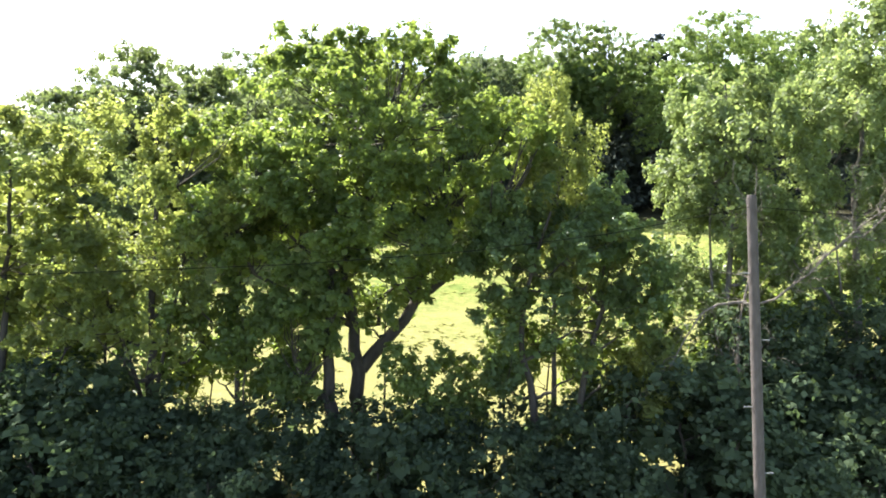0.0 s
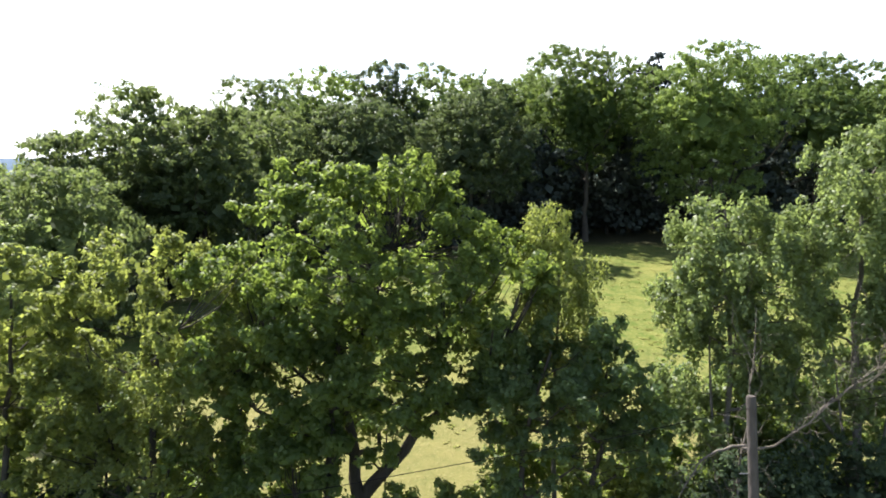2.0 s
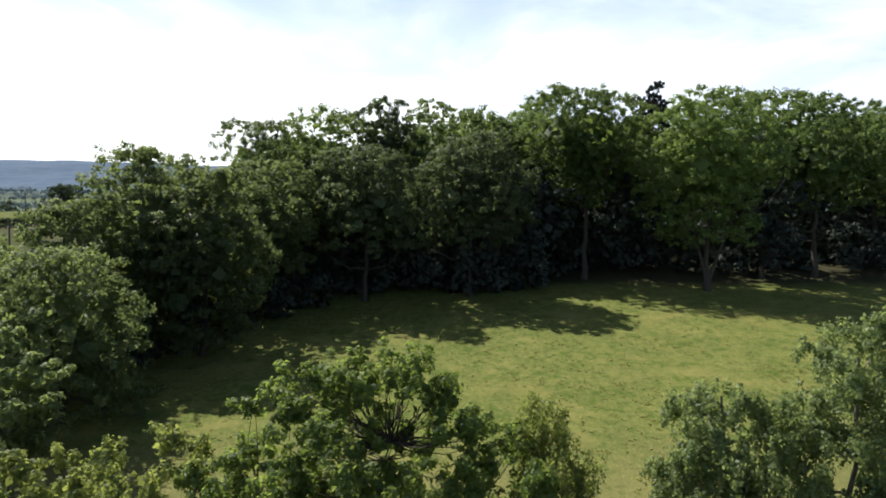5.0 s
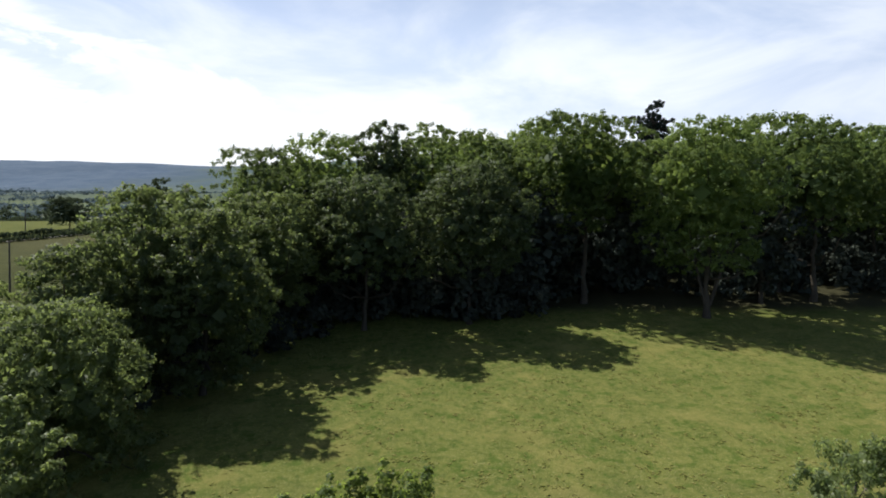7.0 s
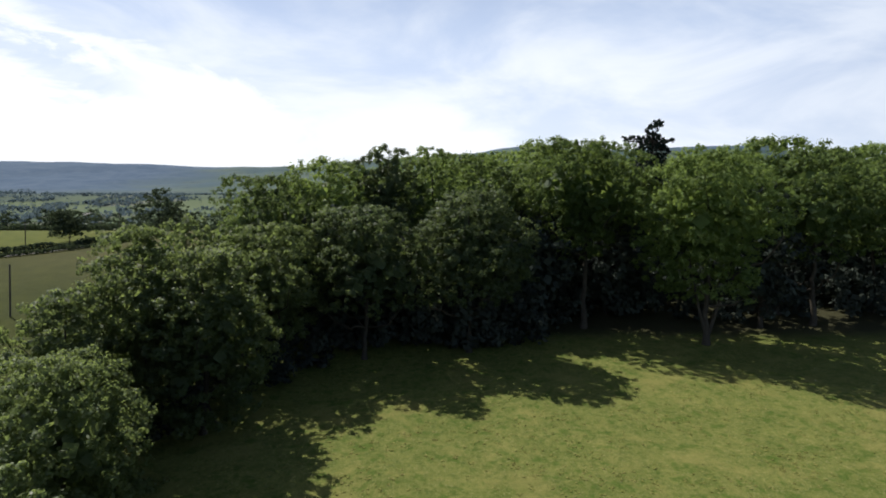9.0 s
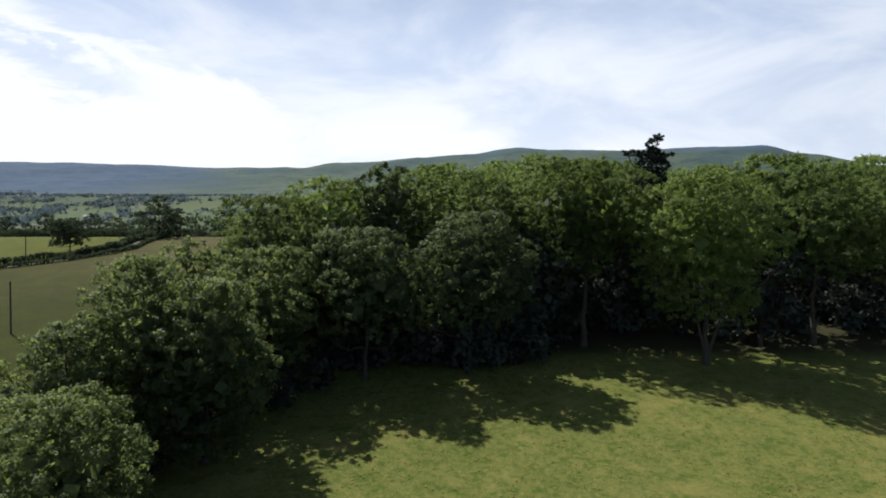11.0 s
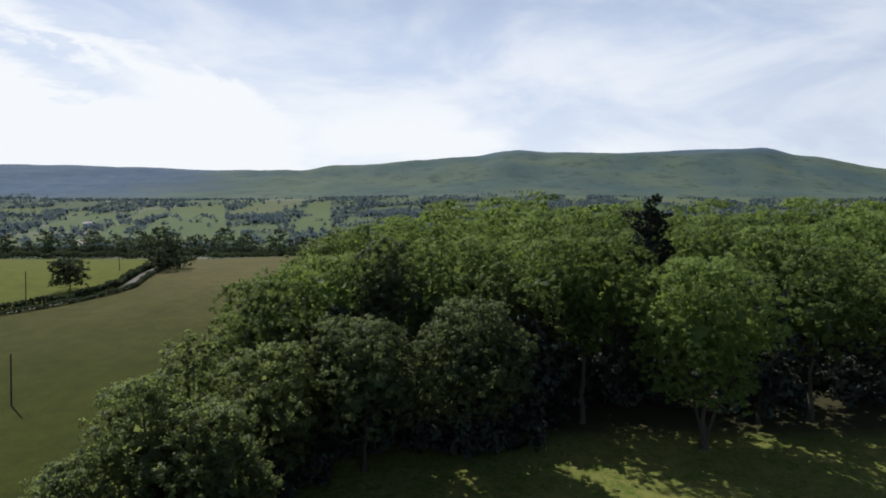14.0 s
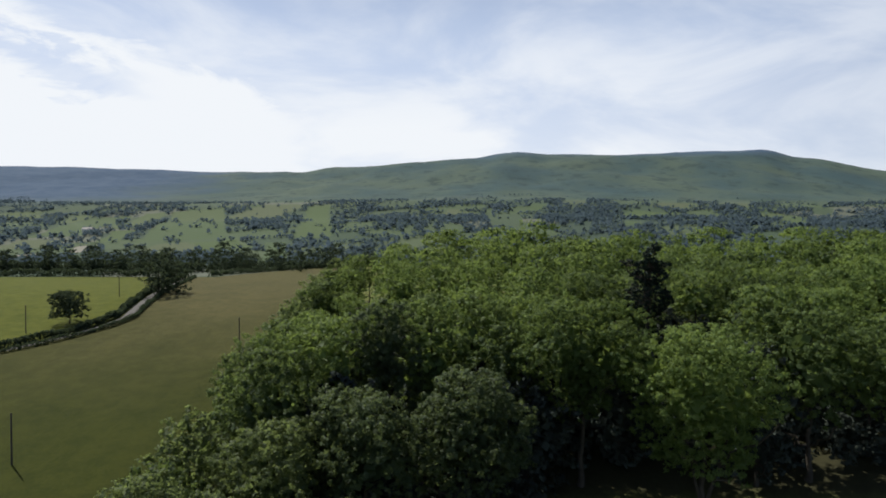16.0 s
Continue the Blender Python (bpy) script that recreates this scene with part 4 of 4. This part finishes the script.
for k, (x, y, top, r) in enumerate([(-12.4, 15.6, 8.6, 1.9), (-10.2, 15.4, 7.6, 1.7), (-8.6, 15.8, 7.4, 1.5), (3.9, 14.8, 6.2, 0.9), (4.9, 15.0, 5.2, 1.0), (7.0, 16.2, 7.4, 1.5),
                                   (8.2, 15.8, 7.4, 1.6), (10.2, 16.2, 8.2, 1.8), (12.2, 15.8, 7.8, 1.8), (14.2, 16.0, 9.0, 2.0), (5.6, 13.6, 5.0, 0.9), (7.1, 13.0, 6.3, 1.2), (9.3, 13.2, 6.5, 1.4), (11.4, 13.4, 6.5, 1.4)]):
    # bushes at the front wear the darker shrub leaf in place of their shade
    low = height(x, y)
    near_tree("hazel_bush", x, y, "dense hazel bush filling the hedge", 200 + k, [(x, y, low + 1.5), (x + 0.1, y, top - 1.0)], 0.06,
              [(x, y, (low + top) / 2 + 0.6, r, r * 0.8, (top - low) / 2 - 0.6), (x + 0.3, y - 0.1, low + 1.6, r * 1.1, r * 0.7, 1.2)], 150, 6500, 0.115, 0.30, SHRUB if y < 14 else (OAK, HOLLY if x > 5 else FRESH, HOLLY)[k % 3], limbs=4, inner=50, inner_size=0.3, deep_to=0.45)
near_tree("hazel_bush", 6.3, 15.0, "tall hazel bush filling the hedge", 82, [(6.3, 15, 3.6), (6.4, 15, 5.0)], 0.07,
          [(6.3, 15, 4.7, 1.0, 1.0, 1.1), (7.6, 15, 5.0, 1.2, 1.0, 1.5)], 70, 14000, 0.11, 0.36, OAK)
near_tree("hazel_bush", 9.6, 15.2, "tall hazel bush filling the hedge", 83, [(9.6, 15.2, 4.5), (9.6, 15.2, 6.5)], 0.07,
          [(9.0, 15.2, 5.2, 1.4, 1.0, 1.7), (10.8, 15.2, 5.4, 1.5, 1.0, 1.9)], 80, 16000, 0.11, 0.36, OAK)
near_tree("hazel_bush", -8.4, 14.6, "tall hazel bush filling the hedge", 84, [(-8.4, 14.6, 4.5), (-8.4, 14.6, 6.5)], 0.07,
          [(-8.2, 14.6, 4.8, 1.6, 1.0, 1.7), (-10.0, 14.6, 4.8, 1.5, 1.0, 1.7)], 80, 16000, 0.12, 0.36, OAK)
near_tree("ash_tree", -19.4, 26.0, "small rounded tree out in the hedge", 85, [(-19.4, 26, 5), (-19.4, 26, 8.6)], 0.14,
          [(-19.2, 26, 7.4, 2.3, 2.2, 2.6), (-20.8, 26, 6.6, 2.2, 2, 2.6)], 100, 15000, 0.22, 0.6, ASH)

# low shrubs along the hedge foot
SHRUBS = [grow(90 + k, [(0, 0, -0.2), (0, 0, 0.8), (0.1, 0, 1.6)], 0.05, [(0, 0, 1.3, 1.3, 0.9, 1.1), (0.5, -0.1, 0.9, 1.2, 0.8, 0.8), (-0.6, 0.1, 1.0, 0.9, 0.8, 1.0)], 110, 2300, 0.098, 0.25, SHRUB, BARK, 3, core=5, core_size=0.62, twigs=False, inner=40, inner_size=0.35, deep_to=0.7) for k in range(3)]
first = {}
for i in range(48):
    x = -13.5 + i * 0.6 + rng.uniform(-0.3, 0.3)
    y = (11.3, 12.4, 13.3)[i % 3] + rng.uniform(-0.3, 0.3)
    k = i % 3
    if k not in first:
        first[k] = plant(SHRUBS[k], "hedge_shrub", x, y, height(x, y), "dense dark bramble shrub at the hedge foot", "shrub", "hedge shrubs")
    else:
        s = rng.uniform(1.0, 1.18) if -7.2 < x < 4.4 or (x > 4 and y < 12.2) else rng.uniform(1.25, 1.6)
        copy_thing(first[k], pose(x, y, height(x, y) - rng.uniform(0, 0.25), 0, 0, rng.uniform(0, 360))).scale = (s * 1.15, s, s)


# ---- telegraph pole ----
def telegraph_pole(x, y, top, label, r=0.115, lean=0.0, bolts=0):
    g = height(x, y)
    ob = thing("telegraph_pole", x, y, g, label, "pole", "telegraph poles")
    h = top - g
    steps = np.linspace(0, 1, 9)
    line = np.stack([lean * steps, 0 * steps, -0.3 + (h + 0.3) * steps], 1)
    v, f = tube(line, r * (1.12 - 0.24 * steps), 14)
    cap = [(*v[-14:].mean(0) + np.array([0, 0, 0.03]),)]
    v = np.concatenate([v, np.array(cap)])
    n = len(v) - 1
    me = mesh_from("post", np.asarray(v), f, POLE, True)
    part_of(ob, "post", me)
    bm = bmesh.new()
    bmesh.ops.create_cone(bm, cap_ends=True, segments=14, radius1=r * 0.9, radius2=r * 0.75, depth=0.05, matrix=Matrix.Translation((lean, 0, h)))
    part("pole_cap", bm, POLE, ob)
    for k in range(bolts):
        bm = bmesh.new()
        up_k, side = h * (0.42 + 0.14 * k), (-1 if k % 2 else 1)
        bmesh.ops.create_cone(bm, cap_ends=True, segments=8, radius1=0.011, radius2=0.011, depth=0.16,
                              matrix=Matrix.Translation((lean * up_k / h + side * (r + 0.05), 0, up_k)) @ Matrix.Rotation(radians(90), 4, "Y"))
        part("step_bolt", bm, STEEL, ob, "galvanised step bolt")
    return ob, h


telegraph_pole(4.99, 9.05, 8.65, "weathered grey wooden telegraph pole without arms", 0.082, -0.28, 4)


# ---- the lane, its hedges and the far field things ----
def lane_x(y):
    return -81.5 - (0.017 * (y - 152) ** 2 if y < 152 else 0.27 * (y - 152))


def build_lane():
    ys = np.linspace(96, 262, 80)
    left = np.array([(lane_x(y) - 1.2, y, height(lane_x(y) - 1.2, y) + 0.05) for y in ys])
    right = np.array([(lane_x(y) + 1.2, y, height(lane_x(y) + 1.2, y) + 0.05) for y in ys])
    n = len(ys)
    i = np.arange(n - 1)
    ob = new("lane", mesh_from("lane", np.concatenate([left, right]), np.stack([i, i + n, i + n + 1, i + 1], -1), TARMAC, True))
    tagged(ob, "narrow pale tarmac lane between hedges", "road", kind="structure")


build_lane()


def hedge(name, path, wide, tall, label, seed, leaf=0.7, per=65, mat=FIELD_LEAF):
    """A clipped hedge along a line: a bed of leaves."""
    rng = np.random.default_rng(seed)
    pts = []
    path = np.asarray(path, float)
    seg = np.linalg.norm(np.diff(path, axis=0), axis=1)
    total = seg.sum()
    n = int(total * per)
    s = rng.uniform(0, total, n)
    cum = np.concatenate([[0], np.cumsum(seg)])
    x, y = np.interp(s, cum, path[:, 0]), np.interp(s, cum, path[:, 1])
    x += rng.uniform(-wide / 2, wide / 2, n)
    y += rng.uniform(-wide / 2, wide / 2, n)
    z = land(x, y) + tall * rng.uniform(0, 1, n) ** 0.7 * (0.85 + 0.3 * np.sin(s * 0.5) * np.sin(s * 0.17))
    ob = new(name, mesh_from(name, *leaves(np.stack([x, y, z], 1), leaf, rng), mat))
    tagged(ob, label, "hedge", kind="stuff")


ys = np.linspace(96, 258, 60)
hedge("field_hedge", [(lane_x(y) + 2.3, y) for y in ys], 1.2, 1.15, "low trimmed hedge along the lane", 101, 0.45)
hedge("field_hedge", [(lane_x(y) - 2.6, y) for y in ys], 1.6, 1.8, "trimmed dark hedge beyond the lane", 102)
hedge("field_hedge", [(-20, 402), (-50, 401), (-78, 398), (-90, 330), (-104, 264)], 2.4, 2.6, "overgrown hedge along the meadow's far side", 103, 0.9, 30)
hedge("field_hedge", [(-140, 318), (-205, 322), (-290, 330)], 7.0, 5.5, "tall overgrown hedge along the field's brow", 105, 1.2, 50)
hedge("field_hedge", [(-142, 296), (-100, 345), (-50, 408)], 6.0, 5.0, "tall overgrown hedge behind the meadow", 106, 1.1, 50)
hedge("field_hedge", [(-112, 263), (-160, 264), (-230, 268)], 3.0, 3.6, "overgrown hedge along the field's brow", 104, 0.8, 60)

FIELD_KINDS = [wood_tree(111 + k, h, r, low, FIELD_LEAF, count=1000, leaf=0.8, clumps=100, clump_r=0.8, limbs=5, lobes=24, inner=24, gaps=-0.7) for k, (h, r, low) in enumerate([(10.5, 5.2, 0.2), (13, 5.8, 0.3)])]
FIELD_KINDS.insert(0, wood_tree(110, 7.8, 4.4, 1.6, FIELD_LEAF, count=7000, leaf=0.36, clumps=320, clump_r=0.55, limbs=6, lobes=60, inner=120, gaps=-0.7, dome=2.4))
first = {}
spots = [(0, -92.6, 146.5, 1.0), (2, -88.5, 184.0, 0.92), (2, -85.5, 190.0, 0.7), (1, -91.0, 193.0, 0.7)]
spots += [(1 + i % 2, -146.0 - 6.8 * i, 318 + (i * 7) % 13, 0.80 + 0.09 * ((i * 5) % 4)) for i in range(18)]
spots += [(2, -128.0, 300, 0.8), (1, -119.0, 305, 0.8), (1, -110.0, 298, 0.7), (2, -104.0, 310, 0.75), (1, -90.0, 330, 0.6), (2, -75.0, 314, 0.82), (1, -63.0, 396, 0.8), (1, -48.0, 402, 0.7), (2, -36.0, 404, 0.8)]
spots += [(1 + i % 2, -236.0 + 16.0 * i, 388 + (i * 23) % 31, 0.6 + 0.1 * ((i * 3) % 4)) for i in range(11)]
for i in range(14):
    t = i / 13
    spots.append((1 + (i * 3) % 2, -146 + 92 * t + (i * 37 % 7) - 3, 290 + 112 * t + (i * 53) % 24, 0.85 + 0.12 * ((i * 5) % 4)))
for k, x, y, s in spots:
    if k not in first:
        first[k] = plant(FIELD_KINDS[k], "field_tree", x, y, height(x, y), "rounded dark hedgerow tree standing in the fields", "tree", "field trees")
    else:
        ob = copy_thing(first[k], pose(x, y, height(x, y), 0, 0, rng.uniform(0, 360)))
        ob.scale = (s, s, s)

for x, y, h in ((-58.0, 79.0, 7.0), (-42.0, 122.0, 8.0), (-97.5, 138.0, 6.5), (-99.6, 182.0, 7.0)):
    telegraph_pole(x, y, height(x, y) + h, "thin wooden pole standing in the meadow", 0.11)


def in_open_field(x, y):
    for fx, fy, half, side, turn in FIELDS:
        c, s = math.cos(radians(turn)), math.sin(radians(turn))
        if abs((x - fx) * c + (y - fy) * s) < half + 2 and abs((x - fx) * s - (y - fy) * c) < side + 2:
            return True
    return False


def far_trees():
    """Woods, copses and hedgerows between the far fields, too many to count."""
    rng = np.random.default_rng(7)
    spots, sizes = [], []

    def stand_at(x, y, size):
        if not 430 < y < 1560 or abs(x) > 0.8 * y or rng.uniform() < smooth(y + 260 * noise.noise(Vector((x * 0.004, y * 0.004, 0))), 1180, 1540):
            return
        if not in_open_field(x, y) or rng.uniform() < 0.04:
            spots.append((x, y)), sizes.append(size)

    # close-set bushes and trees along every hedge
    c, s = math.cos(FIELD_TURN), math.sin(FIELD_TURN)
    for k in range(-12, 24):
        for i in range(-330, 420):
            u, v = i * 5.0 + rng.uniform(-2, 2), k * FIELD_H + rng.normal() * 1.6 + 8 * math.sin(i * 0.05 + k)
            stand_at(u * c - v * s, u * s + v * c, rng.uniform(2.2, 3.8) + (1.6 if rng.uniform() < 0.16 else 0))
        for j in range(-11, 14):
            u0 = j * FIELD_W - (0.5 * FIELD_W if k % 2 == 0 else 0.0)
            for i in range(int(FIELD_H / 5)):
                u, v = u0 + rng.normal() * 1.6 + 6 * math.sin(i * 0.3 + j), k * FIELD_H + i * 5.0 + rng.uniform(-2, 2)
                stand_at(u * c - v * s, u * s + v * c, rng.uniform(2.2, 3.8) + (1.6 if rng.uniform() < 0.16 else 0))
    # and copses, thicker to the east
    for _ in range(15000):
        y = math.sqrt(rng.uniform(430 ** 2, 1560 ** 2))
        x = rng.uniform(-0.80, 0.80) * y
        stand = noise.fractal(Vector((x * 0.011, y * 0.006, 5)), 1.0, 2.0, 3)
        if stand + rng.uniform(-0.2, 0.2) > -0.02 - 0.08 * smooth(x / y, -0.2, 0.3):
            stand_at(x, y, rng.uniform(2.4, 5.2))
    spots = np.array(spots)
    n = len(spots)
    size = np.array(sizes) * (1 - 0.35 * smooth(spots[:, 1], 1150, 1500))
    per = 8
    base = np.stack([spots[:, 0], spots[:, 1], land(spots[:, 0], spots[:, 1])], 1)
    d = rng.normal(size=(n, per, 3))
    d /= np.linalg.norm(d, axis=2, keepdims=True)
    d *= rng.uniform(0.4, 0.9, (n, per, 1))
    pts = base[:, None] + d * size[:, None, None] + np.array([0, 0, 1.0]) * size[:, None, None] * 0.85
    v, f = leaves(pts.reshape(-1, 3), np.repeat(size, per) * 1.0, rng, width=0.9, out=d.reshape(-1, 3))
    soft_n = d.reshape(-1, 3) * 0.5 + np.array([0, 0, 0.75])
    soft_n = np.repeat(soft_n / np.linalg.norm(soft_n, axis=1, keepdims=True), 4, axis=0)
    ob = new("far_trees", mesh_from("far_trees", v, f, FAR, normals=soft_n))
    tagged(ob, "hedgerow trees and copses across the valley, blued by painted haze", "trees", kind="stuff")


far_trees()


def grass_tufts():
    """Tussocks and dry seed heads that stand over the grazed pasture, a fan of blades to each."""
    rng = np.random.default_rng(8)
    n = 11000
    y = 20 + 52 * rng.uniform(0, 1, n) ** 0.8
    x = rng.uniform(-26, 62, n)
    keep = np.array([noise.noise(Vector((a * 0.22, b * 0.22, 0))) for a, b in zip(x, y)]) + rng.uniform(-0.45, 0.45, n) > 0.05
    x, y = np.repeat(x[keep], 3), np.repeat(y[keep], 3)
    x, y = x + rng.normal(size=len(x)) * 0.12, y + rng.normal(size=len(x)) * 0.12
    v, f = leaves(np.stack([x, y, land(x, y) + 0.012], 1), 0.24, rng, width=0.6, tilt=0.16, up=2.0)
    ob = new("grass_tufts", mesh_from("grass_tufts", v, f, TUFT))
    tagged(ob, "yellow-green grass tussocks over the grazed pasture", "grass", kind="stuff")


TUFT = leaf_material("grass_blades", (0.135, 0.152, 0.034), (0.225, 0.215, 0.075), (0.28, 0.30, 0.08), 0.2, 0.8, 0.1, 0.9)
grass_tufts()


# ---- a dead tree leaning in the hedge, bare and grey ----
def dead_tree():
    g = height(6.1, 12.6)
    ob = thing("dead_tree", 6.1, 12.6, g, "bare grey dead tree leaning in the hedge with brittle twigs", "tree", HEDGE)
    rng = np.random.default_rng(55)

    def world_line(pts):
        return [(x - 6.1, y - 12.6, z - g) for x, y, z in pts]

    def spray(pts, r, twigs, reach):
        pts = np.asarray(world_line(pts))
        t = np.linspace(0, 1, len(pts))
        f = np.linspace(0, 1, 10)
        line = np.stack([np.interp(f, t, pts[:, i]) for i in range(3)], 1) + rng.normal(size=(10, 3)) * 0.05
        bits = [tube(line, np.linspace(r, r * 0.2, 10), 7)]
        for _ in range(twigs):
            k = int(rng.integers(3, 10))
            end = line[k] + (line[k] - line[k - 2]) * rng.uniform(0.2, 1.2) + rng.normal(size=3) * reach * np.array([1, 0.5, 0.8])
            twig = bend(line[k], end, rng, 6, -0.05, 0.1)
            bits.append(tube(twig, np.linspace(r * 0.22, 0.004, 6), 4))
            for _ in range(2):
                q = int(rng.integers(2, 6))
                bits.append(tube(bend(twig[q], twig[q] + rng.normal(size=3) * reach * 0.5, rng, 4, 0, 0.1), np.linspace(r * 0.1, 0.003, 4), 3))
        return merged(bits)

    part_of(ob, "trunk", mesh_from("trunk", *spray([(6.1, 12.6, g - 0.2), (6.25, 12.6, 4.5), (6.45, 12.6, 6.4), (6.7, 12.7, 8.6)], 0.052, 30, 0.5), DEAD, True))
    part_of(ob, "limb", mesh_from("limb", *spray([(6.35, 12.55, 6.6), (7.0, 12.3, 6.75), (7.6, 12.1, 7.5), (8.6, 11.8, 8.4), (9.6, 11.7, 8.9)], 0.030, 40, 0.5), DEAD, True))
    part_of(ob, "limb", mesh_from("limb", *spray([(6.4, 12.55, 6.7), (5.7, 12.4, 6.6), (5.2, 12.3, 6.2), (4.6, 12.2, 5.3)], 0.036, 14, 0.3), DEAD, True))
    part_of(ob, "limb", mesh_from("limb", *spray([(7.6, 12.1, 7.5), (8.6, 11.9, 8.2), (9.8, 11.8, 9.6)], 0.022, 34, 0.55), DEAD, True))


dead_tree()


# ---- cable from the pole's top ----
def overhead_cable():
    ob = thing("overhead_cable", 4.71, 9.05, 8.5, "thin black telephone cable slung from the pole top", "cable")
    for name, pts in (("span", [(4.71, 9.03, 8.5), (2.5, 8.85, 8.08), (0.37, 8.6, 7.82), (-2.0, 7.9, 7.66), (-6.0, 6.7, 7.55), (-11.0, 5.2, 7.7)]), ("span", [(4.71, 9.07, 8.5), (7.0, 9.9, 8.38), (10.0, 11.4, 8.25), (16.0, 13.0, 8.4)])):
        pts = np.asarray(pts, float)
        f = np.linspace(0, 1, 40)
        t = np.linspace(0, 1, len(pts))
        line = np.stack([np.interp(f, t, pts[:, i]) for i in range(3)], 1) - np.array([4.71, 9.05, 8.5])
        part_of(ob, name, mesh_from(name, *tube(line, np.full(40, 0.0055), 6), CABLE, True))


overhead_cable()


# ---- a white farmhouse far across the valley ----
def farmhouse(x, y, w_h, d_h, h_h, turn):
    ob = thing("farmhouse", x, y, height(x, y), "small white rendered farmhouse with a slate roof", "house", turn=turn)
    bm = bmesh.new()
    bmesh.ops.create_cube(bm, size=1, matrix=Matrix.Translation((0, 0, h_h / 2)) @ Matrix.Diagonal((w_h, d_h, h_h, 1)))
    part("wall", bm, RENDERED, ob)
    bm = bmesh.new()
    a, b, top = w_h / 2 + 0.4, d_h / 2 + 0.4, h_h + d_h * 0.42
    v = [bm.verts.new(p) for p in ((-a, -b, h_h), (a, -b, h_h), (a, b, h_h), (-a, b, h_h), (-a, 0, top), (a, 0, top))]
    for f in ((0, 1, 5, 4), (2, 3, 4, 5), (1, 2, 5), (3, 0, 4), (3, 2, 1, 0)):
        bm.faces.new([v[i] for i in f])
    part("roof", bm, SLATE, ob)
    for k in (-0.3, 0.0, 0.3):
        bm = bmesh.new()
        bmesh.ops.create_cube(bm, size=1, matrix=Matrix.Translation((k * w_h, -d_h / 2 - 0.02, h_h * 0.62)) @ Matrix.Diagonal((1.0, 0.1, 1.2, 1)))
        part("window", bm, GLASS, ob)


farmhouse(-492, 822, 13, 7, 5.5, 12)
